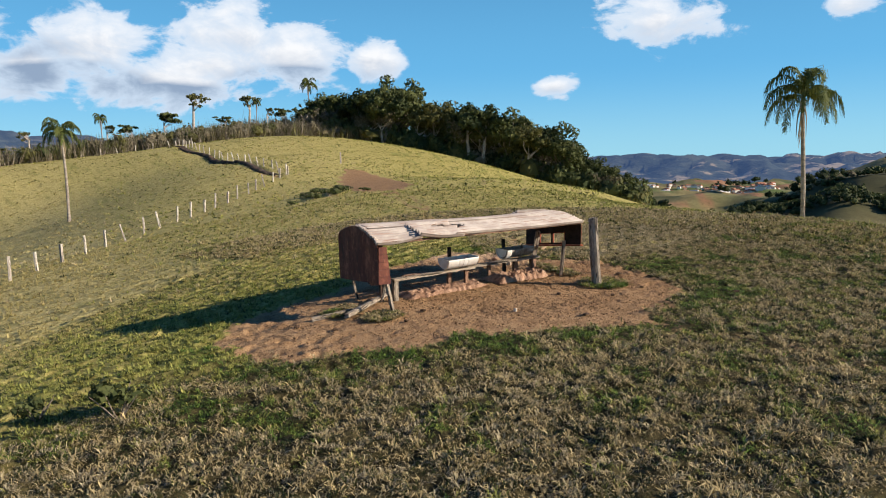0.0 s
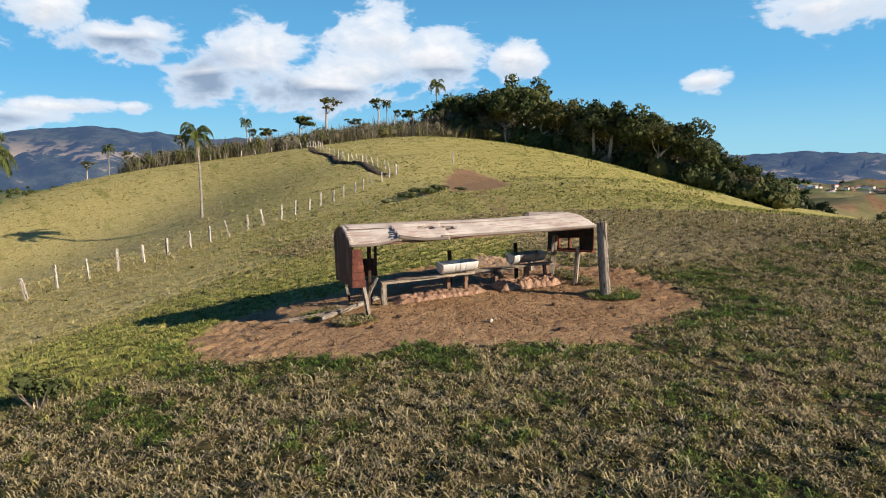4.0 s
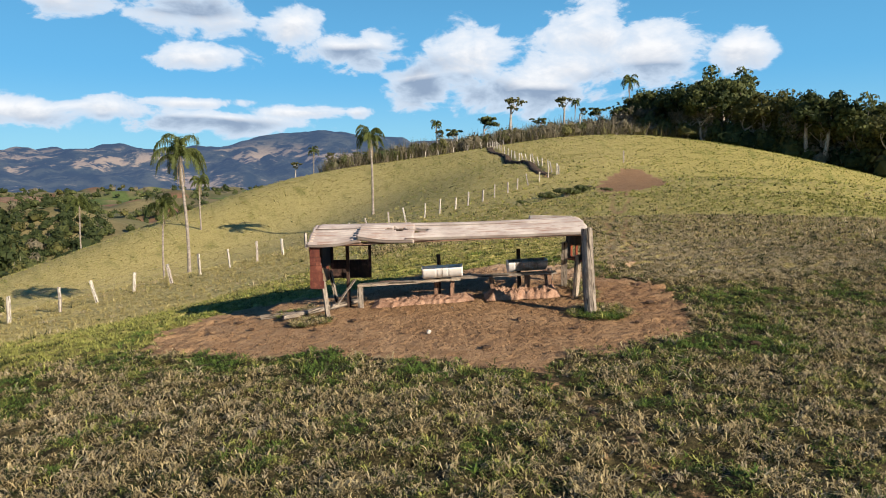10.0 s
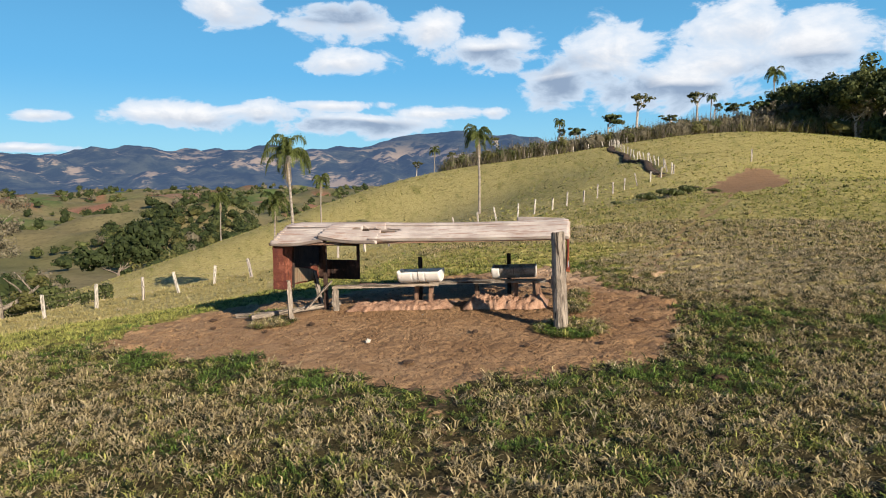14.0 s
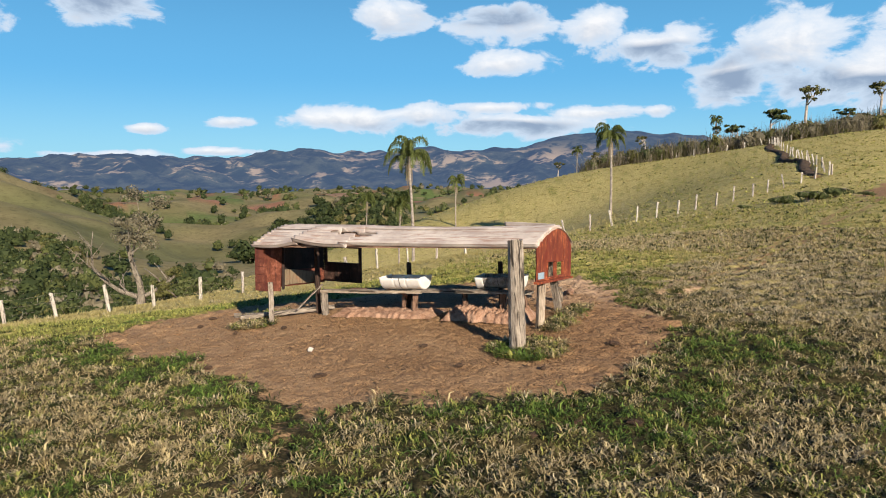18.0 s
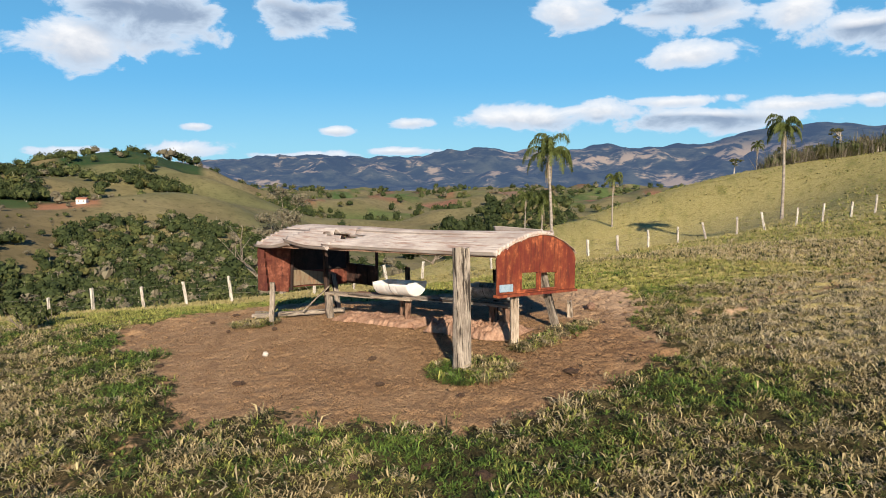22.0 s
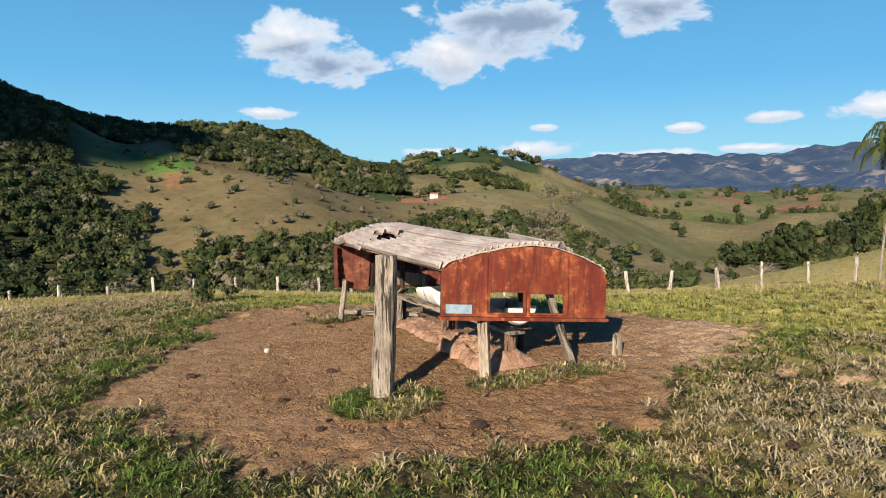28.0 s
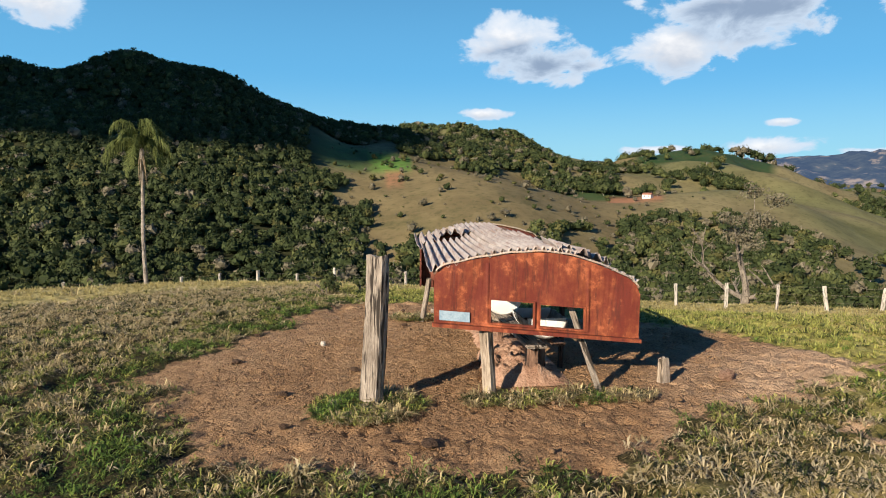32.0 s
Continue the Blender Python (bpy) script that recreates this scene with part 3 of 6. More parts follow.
def land_kind(x, y):
    """Colour of far land: pasture, ploughed soil, crops, woodland floor; and of the ranges."""
    n = len(x)
    r, bearing = np.hypot(x, y), np.degrees(np.arctan2(-x, y))
    dry, warm = np.array((0.18, 0.175, 0.075)), np.array((0.26, 0.215, 0.105))
    f = step(-0.4, 0.5, rolling(x, y, 240.0, 3, 40))[:, None]
    col = dry * f + warm * (1 - f)
    tan = (step(58, 64, bearing) * (1 - step(86, 92, bearing)) * step(150, 190, r) * (1 - step(360, 420, r)))[:, None]
    col = col * (1 - tan) + np.array((0.225, 0.175, 0.085)) * tan
    cell = rolling(x, y, 420.0, 2, 33) + 0.3 * rolling(x, y, 150.0, 2, 44)
    for lo, hi, c in ((0.45, 0.62, (0.34, 0.17, 0.10)), (-0.66, -0.34, (0.12, 0.17, 0.05)), (0.80, 2.0, (0.05, 0.07, 0.03))):
        m = (step(lo - 0.03, lo, cell) * (1 - step(hi, hi + 0.03, cell)) * step(420, 700, r))[:, None]
        col = col * (1 - m) + np.array(c) * m
    def field(a0, a1, r0, r1, c):
        nonlocal col
        m = (step(a0 - 0.5, a0, bearing) * (1 - step(a1, a1 + 0.5, bearing)) * step(r0 - 8, r0, r) * (1 - step(r1, r1 + 8, r)))[:, None]
        col = col * (1 - m) + np.array(c) * m

    field(52.0, 62.0, 490, 650, (0.035, 0.075, 0.025))       # coffee rows below the skyline
    field(62.5, 68.5, 330, 352, (0.05, 0.09, 0.03))
    field(60.0, 64.0, 318, 327, (0.38, 0.18, 0.10))         # cut red bank by the farmhouse
    field(30.5, 36.5, 760, 960, (0.36, 0.18, 0.115))        # ploughed
    field(36.8, 41.0, 900, 1250, (0.12, 0.19, 0.05))
    field(22.0, 27.0, 1250, 1600, (0.36, 0.22, 0.14))
    field(81.8, 85.0, 300, 335, (0.13, 0.25, 0.05))         # bright crop on the spur
    field(85.5, 90.5, 300, 350, (0.10, 0.15, 0.05))
    field(82.6, 83.6, 276, 292, (0.36, 0.19, 0.10))
    # long hill before the town: cloud shade put in as dark land
    field(-90, -62, 430, 610, (0.075, 0.075, 0.035))
    wood = step(88, 91, bearing) * (1 - step(150, 160, bearing)) * step(100, 130, r) * (1 - step(600, 700, r))
    col = col * (1 - wood[:, None]) + np.array((0.045, 0.05, 0.022)) * wood[:, None]
    return col


rings = np.concatenate([[0.0, 0.01], np.arange(0.3, 6.4, 0.045), np.arange(6.4, 14, 0.095), np.arange(14, 18, 0.16), 18 * (4800 / 18) ** (np.arange(0, 151) / 150.0)])
turns = 960
ang = np.arange(turns) / turns * 2 * np.pi
rr, aa = np.meshgrid(rings[1:], ang, indexing="ij")
gx, gy = np.concatenate([[0.0], (rr * np.cos(aa)).ravel()]), np.concatenate([[0.0], (rr * np.sin(aa)).ravel()])
soil_v = soil_mask(gx, gy)
gz = height(gx, gy) - 0.45 * (1 - step(0.1, 0.9, ditch(gx, gy))) + soil_v * (rolling(gx, gy, 0.55, 3, 11) * 0.018 - 0.03)
trod = np.clip(0.62 + 0.35 * rolling(gx, gy, 3.2, 2, 19) + 0.10 * gx + 0.05 * gy, 0.15, 1.0) * soil_v * (np.hypot(gx, gy) < 6.6)
gz = gz - trod * (0.034 * hooves(gx, gy, 0.31, 3.0) + 0.026 * hooves(gx + 0.37 * gy, gy, 0.21, 8.0) + 0.014 * rolling(gx, gy, 0.26, 2, 71))
k = np.arange(len(rings) - 2)[:, None] * turns
a0 = np.arange(turns)[None, :]
a1 = (a0 + 1) % turns
quads = np.stack([1 + k + a0, 1 + k + turns + a0, 1 + k + turns + a1, 1 + k + a1], -1).reshape(-1, 4)
edge_ring = int(np.argmax(rings > 2150)) - 2
near_q, far_q = quads[:edge_ring * turns], quads[edge_ring * turns:]
ground = quick_mesh("ground", np.stack([gx, gy, gz], -1), near_q, [M["ground"]], smooth=True)
# worn: where the near turf gets the blackened gap colour
for nm, val in (("soil", soil_v), ("trod", np.maximum(trod, 0.75 * soil_v * (np.hypot(gx, gy) > 6.6))), ("straw", straw_mask(gx, gy)), ("green", green_mask(gx, gy)), ("dust", step(2.4, 5.4, 0.5 * gx + gy + 0.8 * rolling(gx, gy, 1.8, 3, 52)) * step(0.5, 2.5, gx) * (np.hypot(gx, gy) < 8)), ("worn", 0.96 * (1 - step(10.5, 17.5, np.hypot(gx, gy) + 2.6 * rolling(gx, gy, 3.4, 4, 57))) * (1 - step(-0.5, 4.5, gy - 0.3 * gx))), ("far", step(90, 170, np.hypot(gx - 25, gy - 70)))):
    ground.data.attributes.new(nm, "FLOAT", "POINT").data.foreach_set("value", val.astype(np.float32))
kc = np.ones((len(gx), 4), np.float32)
kc[:, :3] = land_kind(gx, gy)
ground.data.attributes.new("kind", "FLOAT_COLOR", "POINT").data.foreach_set("color", kc.ravel())
tagged(ground, "dry grassy hilltop pasture with a trodden red-earth yard, valley and distant ranges", "ground", kind="structure")

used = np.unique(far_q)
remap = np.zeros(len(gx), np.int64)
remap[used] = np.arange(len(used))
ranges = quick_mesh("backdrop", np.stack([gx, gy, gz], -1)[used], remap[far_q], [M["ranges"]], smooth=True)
tagged(ranges, "distant mountain ranges with pale cleared patches, blue haze and cloud shade put in their colour", "mountains", kind="structure")

# ---- building blocks ----


def part(name, bm, mat, parent=None, label="", smooth=False):
    """Links a bmesh as one mesh object under a thing or a part."""
    me = bpy.data.meshes.new(name)
    bm.normal_update()
    bm.to_mesh(me)
    bm.free()
    me.materials.append(mat)
    if smooth:
        me.polygons.foreach_set("use_smooth", [True] * len(me.polygons))
    ob = new(name, me)
    ob.parent = parent
    if label:
        ob["label"] = label
    return ob


def thing(name, label, category, group="", m=None):
    e = new(name)
    e.empty_display_size = 0.1
    if m is not None:
        e.matrix_world = m
    return tagged(e, label, category, group)


def box(bm, x0, x1, y0, y1, z0, z1, bevel=0.0):
    v = [bm.verts.new(p) for p in ((x0, y0, z0), (x1, y0, z0), (x1, y1, z0), (x0, y1, z0), (x0, y0, z1), (x1, y0, z1), (x1, y1, z1), (x0, y1, z1))]
    f = [bm.faces.new([v[i] for i in q]) for q in ((3, 2, 1, 0), (4, 5, 6, 7), (0, 1, 5, 4), (1, 2, 6, 5), (2, 3, 7, 6), (3, 0, 4, 7))]
    if bevel:
        bmesh.ops.bevel(bm, geom=list({e for q in f for e in q.edges}), offset=bevel, segments=2, affect="EDGES")
    return v


def timber(name, a, b, w, h, mat, parent=None, label="", seed=0, taper=1.0, rounded=0.25, rough=0.012):
    """A rough-hewn length of wood from a to b, w by h thick; its local z runs along it."""
    a, b = Vector(a), Vector(b)
    d = b - a
    rnd = random.Random(seed * 7 + 3)
    sides, rows = 12, max(4, int(d.length / 0.12))
    bm = bmesh.new()
    loops = []
    wob = [rnd.uniform(-1, 1) for _ in range(sides)]
    for i in range(rows + 1):
        t = i / rows
        k = 1 + (taper - 1) * t
        ring = []
        for j in range(sides):
            an = 2 * math.pi * (j + 0.5) / sides
            c, s = math.cos(an), math.sin(an)
            p = max(abs(c), abs(s))
            f = (1 - rounded) / p + rounded
            f *= 1 + rough * 4 * wob[j] + rough * rnd.uniform(-1.5, 1.5)
            z = d.length * t
            if i in (0, rows):
                z += rnd.uniform(-1, 1) * rough
            ring.append(bm.verts.new((c * w / 2 * f * k + rough * math.sin(3 * t + seed), s * h / 2 * f * k + rough * math.sin(2.3 * t + 2 * seed), z)))
        loops.append(ring)
    for p, q in zip(loops, loops[1:]):
        for j in range(sides):
            bm.faces.new((p[j], p[(j + 1) % sides], q[(j + 1) % sides], q[j]))
    bm.faces.new(loops[0][::-1])
    bm.faces.new(loops[-1])
    ob = part(name, bm, mat, parent, label)
    ob.matrix_local = Matrix.Translation(a) @ d.to_track_quat("Z", "Y").to_matrix().to_4x4()
    return ob


def grid_sheet(bm, nu, nv, place):
    """A sheet of nu by nv faces; place(s, t) gives each point, or None for a hole."""
    vs = [[None] * (nv + 1) for _ in range(nu + 1)]
    for i in range(nu + 1):
        for j in range(nv + 1):
            p = place(i / nu, j / nv)
            if p is not None:
                vs[i][j] = bm.verts.new(p)
    for i in range(nu):
        for j in range(nv):
            q = (vs[i][j], vs[i + 1][j], vs[i + 1][j + 1], vs[i][j + 1])
            if all(q):
                bm.faces.new(q)


def solid(ob, thick, offset=-1.0):
    m = ob.modifiers.new("thickness", "SOLIDIFY")
    m.thickness, m.offset = thick, offset
    return ob


# ---- the feeding shelter ----
LENGTH, DEPTH = 5.78, 2.34
shelter = thing("feeding_shelter", "low cattle feeding shelter of rusty panels under corrugated sheets", "shelter", m=SHELTER)


def front_z(u):
    return 1.215 + (1.415 - 1.215) * u / LENGTH


def roof_z(u, v):
    """The arched roof line."""
    t, s = u / LENGTH, v / DEPTH
    f, top, back = 1.215 + 0.20 * t, 1.485 + 0.10 * t, 1.26 - 0.04 * t
    z = f + (top - f) * math.sin(min(1.0, s / 0.5) * math.pi / 2) if s < 0.5 else back + (top - back) * math.cos((s - 0.5) / 0.5 * math.pi / 2)
    return z - 0.05 * math.sin(math.pi * t) * (1 - abs(2 * s - 1))


def floor_z(u, v):
    return ground_z(*yard(u, v))


def end_panel(name, u, lean, base_f, base_b, mat, holes, label, seed, lining=None):
    """An arched end wall of pressed steel with rounded top corners, a rolled edge and, if wanted, two window openings."""
    holder = new(name)
    holder.parent = shelter
    holder["label"] = label
    n = 44

    def edge_top(v):
        z = roof_z(u, v) + 0.01
        c = 0.16
        if v < c:
            z -= 0.10 * (1 - math.sqrt(max(0, 1 - ((c - v) / c) ** 2)))
        if v > DEPTH - c:
            z -= 0.12 * (1 - math.sqrt(max(0, 1 - ((v - DEPTH + c) / c) ** 2)))
        return z

    def edge_low(v):
        return base_f + (base_b - base_f) * v / DEPTH

    def cut(v, z):
        return any(a <= v <= b and lo <= z - edge_low(v) <= hi for a, b, lo, hi in holes)

    vs = sorted({round(DEPTH * i / n, 4) for i in range(n + 1)} | {x for h in holes for x in h[:2]})
    heights = sorted({0.0, 1.0} | {h for q in holes for h in q[2:]})
    bm, table, back = None, {}, 0.0

    def vert(v, k):
        if (v, k) not in table:
            lo, hi = edge_low(v), edge_top(v)
            z = lo + heights[k] if k < len(heights) - 1 else hi
            bulge = 0.012 * math.sin(9 * v + seed) * math.sin(7 * (z - lo))
            table[v, k] = bm.verts.new((u + lean * (z - lo) + bulge - back, v, z))
        return table[v, k]

    # the second sheet, if asked for, is black: interior shade put in as colour
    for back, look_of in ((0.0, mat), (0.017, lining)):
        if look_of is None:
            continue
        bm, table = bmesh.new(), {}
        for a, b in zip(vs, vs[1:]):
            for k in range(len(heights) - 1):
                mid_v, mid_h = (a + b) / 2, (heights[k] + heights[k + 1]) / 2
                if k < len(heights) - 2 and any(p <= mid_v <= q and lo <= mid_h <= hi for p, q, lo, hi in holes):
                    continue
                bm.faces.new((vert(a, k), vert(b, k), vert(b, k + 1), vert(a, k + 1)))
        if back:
            solid(part("lining", bm, look_of, holder, "black inner lining put in for shade"), 0.008, 0.0)
        else:
            solid(part("panel", bm, look_of, holder), 0.012, 0.0)
    # riveted rim along the arch
    bm = bmesh.new()
    grid_sheet(bm, 60, 3, lambda s, t: (u - 0.045 + 0.085 * t, DEPTH * (0.01 + 0.98 * s), edge_top(DEPTH * (0.01 + 0.98 * s)) + 0.012 + 0.010 * math.sin(t * math.pi) + 0.004 * math.sin(40 * s)))
    solid(part("edge_strip", bm, M["rim"], holder), 0.006)
    for i in range(30):
        v = DEPTH * (i + 0.5) / 30
        bm = bmesh.new()
        bmesh.ops.create_icosphere(bm, subdivisions=1, radius=0.011, matrix=Matrix.Translation((u + 0.012, v, edge_top(v) + 0.022)))
        part("rivet", bm, M["rim"], holder)
    return holder, edge_low, edge_top


WIN = [(0.64, 1.12, 0.05, 0.31), (1.20, 1.70, 0.05, 0.30)]
right_end, rlow, rtop = end_panel("end_wall", LENGTH, 0.02, 0.815, 0.60, M["rust"], WIN, "rust-red steel end wall with two window openings", 1, M["shade_black"])
left_end, llow, ltop = end_panel("end_wall", 0.0, -0.02, 0.30, 0.12, M["maroon"], [], "dark maroon steel end wall with a rounded top", 2)
# pressed ribs, sill and blue plate of the open end
for v in (0.60, 1.16, 1.74):
    bm = bmesh.new()
    grid_sheet(bm, 4, 12, lambda s, t: (LENGTH + 0.008 + 0.005 * math.sin(s * math.pi) + 0.02 * (0.3 + 0.6 * t) * (rtop(v) - rlow(v)), v - 0.02 + 0.04 * s, rlow(v) + 0.03 + (rtop(v) - rlow(v) - 0.1) * t))
    if v != 1.16:
        solid(part("rib", bm, M["rust"], right_end), 0.004)
    else:
        bm.free()
for a, b, lo, hi in WIN:
    for v0, v1, z0, z1 in ((a, b, lo - 0.02, lo), (a, b, hi, hi + 0.02), (a - 0.02, a, lo - 0.02, hi + 0.02), (b, b + 0.02, lo - 0.02, hi + 0.02)):
        bm = bmesh.new()
        for p in box(bm, LENGTH - 0.02, LENGTH + 0.028, v0, v1, 0, 1):
            p.co.z = rlow(p.co.y) + (z0 if p.co.z < 0.5 else z1)
        part("window_frame", bm, M["rust"], right_end)
bm = bmesh.new()
for p in box(bm, LENGTH - 0.035, LENGTH + 0.05, -0.02, DEPTH + 0.02, 0, 1):
    p.co.z = rlow(p.co.y) + (-0.045 if p.co.z < 0.5 else -0.005)
part("sill_rail", bm, M["rust"], right_end, "bent rusty steel sill rail")
bm = bmesh.new()
for p in box(bm, LENGTH + 0.016, LENGTH + 0.026, 0.06, 0.40, 0, 1):
    p.co.z = rlow(p.co.y) + (0.035 if p.co.z < 0.5 else 0.145)
part("plate", bm, M["plate_blue"], right_end, "faded light blue number plate, blank")
# front returns of the closed end: boards lap down the corner
for i in range(5):
    bm = bmesh.new()
    z0, z1 = 0.29 + 0.165 * i, 0.29 + 0.165 * (i + 1) - 0.006
    for p in box(bm, -0.02 + 0.004 * i, 0.27 - 0.02 * i, -0.022, 0.006, z0, z1):
        p.co.y += 0.010 * (z1 - p.co.z) / 0.16 * -1
    part("board", bm, M["maroon"], left_end)
# back return with its opening, black
bm = bmesh.new()
for x0, x1, z0, z1 in ((0.02, 1.02, 0.15, 0.60), (0.02, 0.10, 0.60, 0.97), (0.95, 1.02, 0.60, 1.22), (0.10, 0.95, 0.93, 0.97), (0.02, 0.16, 0.97, 1.22)):
    box(bm, x0, x1, DEPTH - 0.03, DEPTH, z0, z1)
part("side_wall", bm, M["black_iron"], shelter, "black steel side wall with an opening")
for x in (0.34, 0.68):
    bm = bmesh.new()
    box(bm, x - 0.02, x + 0.02, DEPTH - 0.048, DEPTH - 0.032, 0.16, 0.60)
    part("rib", bm, M["black_iron"], shelter)
# inner lining of the closed end: a tan board hangs loose
bm = bmesh.new()
grid_sheet(bm, 8, 8, lambda s, t: (0.05 + 0.03 * t * (1 - s), 0.80 + 1.1 * s, 0.27 - 0.07 * s + (0.34 - 0.10 * s) * t + 0.01 * math.sin(6 * s)))
solid(part("loose_board", bm, M["tan_steel"], shelter, "loose tan board stained with rust"), 0.012)


# black upper lining of the closed end: shade under the roof as a sheet
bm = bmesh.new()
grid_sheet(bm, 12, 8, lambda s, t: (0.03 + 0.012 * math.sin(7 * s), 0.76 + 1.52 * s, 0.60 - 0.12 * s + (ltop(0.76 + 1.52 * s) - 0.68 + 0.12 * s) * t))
solid(part("lining", bm, M["shade_black"], left_end, "black inner lining put in for shade"), 0.008)
# the front part of that wall hangs lower, with pressed seams and a dark edge
bm = bmesh.new()
grid_sheet(bm, 10, 24, lambda s, t: (0.035 + 0.035 * s + 0.006 * (t * 24 % 4 == 0), 0.03 + (0.62 + 0.10 * t) * s, 0.27 - 0.10 * s + (0.92 + 0.12 * s) * t))
solid(part("lining_panel", bm, M["maroon"], left_end, "rust-streaked inner panel"), 0.01)
timber("jamb", (0.085, 0.72, 0.20), (0.06, 0.80, 1.34), 0.05, 0.05, M["black_iron"], left_end, "", 33, rough=0.004)


def corrugated(name, u0, u1, v0, v1, lift, seed, tilt=0.0, sag=0.0, twist=0.0, torn=None, label="", pitch=0.092, deep=0.022, droop=0.0, cells=34):
    """A corrugated roof sheet, its waves along the shelter; curled and lifted as given."""
    waves = max(2, round((v1 - v0) / pitch))
    rnd = random.Random(seed)
    ph = rnd.uniform(0, 6)

    def place(s, t):
        u, v = u0 + (u1 - u0) * s, v0 + (v1 - v0) * t
        if torn and torn(u, v, s, t):
            return None
        z = roof_z(min(max(u, 0), LENGTH), min(max(v, 0.0), DEPTH)) + lift + tilt * (s - 0.5) + twist * (s - 0.5) * (t - 0.5)
        if v < 0:
            z += 0.35 * v
        z -= droop * (1 - t) ** 2 * math.sin(math.pi * min(1.0, s * 1.1))
        z += deep * math.cos(t * waves * 2 * math.pi) + 0.012 * math.sin(3.1 * s + ph) * math.sin(4 * t + ph) - sag * math.sin(math.pi * s)
        return u + 0.012 * math.sin(17 * t + ph) * (1 if s > 0.5 else -1) * (s in (0, 1)) + 0.01 * twist * t, v + 0.02 * math.sin(2 * s + ph), z

    bm = bmesh.new()
    grid_sheet(bm, cells, waves * 8, place)
    return solid(part(name, bm, M["sheet"], shelter, label, smooth=True), 0.005)


hole = lambda u, v, s, t: (u - 2.02) ** 2 / 0.17 + (v - 0.42 - 0.12 * (u - 2.0)) ** 2 / 0.028 + 0.3 * math.sin(34 * v) + 0.25 * math.sin(23 * u) < 1
corrugated("roof_sheet", -0.06, 1.05, -0.10, 0.98, 0.035, 1, tilt=0.03, twist=-0.08, pitch=0.105, deep=0.042, droop=0.05)
corrugated("roof_sheet", 0.98, 2.15, -0.14, 0.66, 0.085, 2, tilt=-0.05, twist=0.16, torn=hole, pitch=0.125, deep=0.052, droop=0.035)
corrugated("roof_sheet", 0.02, 2.05, 0.60, 1.32, 0.055, 3, tilt=0.01)
corrugated("roof_sheet", 1.98, 5.80, -0.07, 0.86, 0.030, 4, sag=0.015, torn=hole, cells=90, deep=0.040)
corrugated("roof_sheet", 1.90, 5.78, 0.78, 1.62, 0.048, 5, sag=0.010, deep=0.036)
tear = lambda u, v, s, t: t > 0.72 + 0.25 * math.sin(5.3 * u) * math.sin(2.1 * u + 1) and u < 5.6
corrugated("roof_sheet", 3.30, 5.76, 1.54, 2.33, 0.020, 6, sag=0.03, torn=tear)
corrugated("roof_sheet", 2.30, 3.36, 1.54, 1.98, 0.030, 7, sag=0.02, torn=tear)
scrap = lambda u, v, s, t: s > 0.80 + 0.16 * math.sin(19 * v) or t > 0.86 + 0.12 * math.sin(11 * u)
corrugated("roof_sheet", 4.75, 5.78, 1.38, 2.16, 0.085, 8, tilt=0.05, twist=0.16, torn=scrap, pitch=0.11, deep=0.045, label="ragged lifted roof sheet")
# roof frame: purlins and arched ribs, seen from below and through the gaps
for v, u0, u1 in ((0.02, 0.0, LENGTH), (0.80, 0.1, LENGTH - 0.05), (1.60, 0.1, LENGTH - 0.05), (DEPTH - 0.04, 0.9, LENGTH)):
    za, zb = roof_z(u0, v) - 0.02, roof_z(u1, v) - 0.02
    timber("purlin", (u0, v, za - 0.02), (u1, v, zb - 0.02), 0.05, 0.06, M["brown_wood"], shelter, "", int(v * 10), rough=0.006)
for u in (0.75, 1.55, 2.45, 3.6, 4.7):
    bm = bmesh.new()
    grid_sheet(bm, 2, 24, lambda s, t: (u - 0.02 + 0.04 * s, DEPTH * t, roof_z(u, DEPTH * t) - 0.03))
    solid(part("roof_rib", bm, M["black_iron"], shelter), 0.02)

# legs
for i, (a, b, w, h, mat) in enumerate((
        ((5.66, 0.635, -0.10), (5.70, 0.60, 0.86), 0.13, 0.10, "pale_wood"),
        ((5.66, 1.97, -0.10), (5.60, 1.55, 1.05), 0.14, 0.07, "grey_wood"),
        ((0.33, 0.0, -0.40), (0.20, 0.16, 0.44), 0.10, 0.06, "grey_wood"),
        ((0.22, 1.84, -0.36), (0.10, 1.86, 0.40), 0.12, 0.06, "grey_wood"),
        ((0.62, 1.22, -0.35), (0.60, 1.22, 1.36), 0.09, 0.08, "dark_wood"))):
    timber("leg", a, b, w, h, M[mat], shelter, "", 20 + i)
timber("brace", (0.40, 0.75, -0.20), (0.78, 1.15, 0.28), 0.06, 0.03, M["grey_wood"], shelter, "", 31)

# ---- the trough bench and the halved drums on it ----
bench = thing("trough_bench", "low plank bench on stub posts carrying the feed troughs", "bench", m=SHELTER)
timber("plank", (0.84, 1.08, 0.175), (3.15, 1.14, 0.285), 0.24, 0.05, M["pale_wood"], bench, "", 40, rounded=0.1, rough=0.008)
timber("plank", (2.95, 1.16, 0.30), (5.34, 1.26, 0.395), 0.24, 0.05, M["grey_wood"], bench, "", 41, rounded=0.1, rough=0.008)
timber("plank", (1.30, 1.46, 0.16), (4.95, 1.62, 0.33), 0.16, 0.05, M["brown_wood"], bench, "", 42, rounded=0.1, rough=0.008)
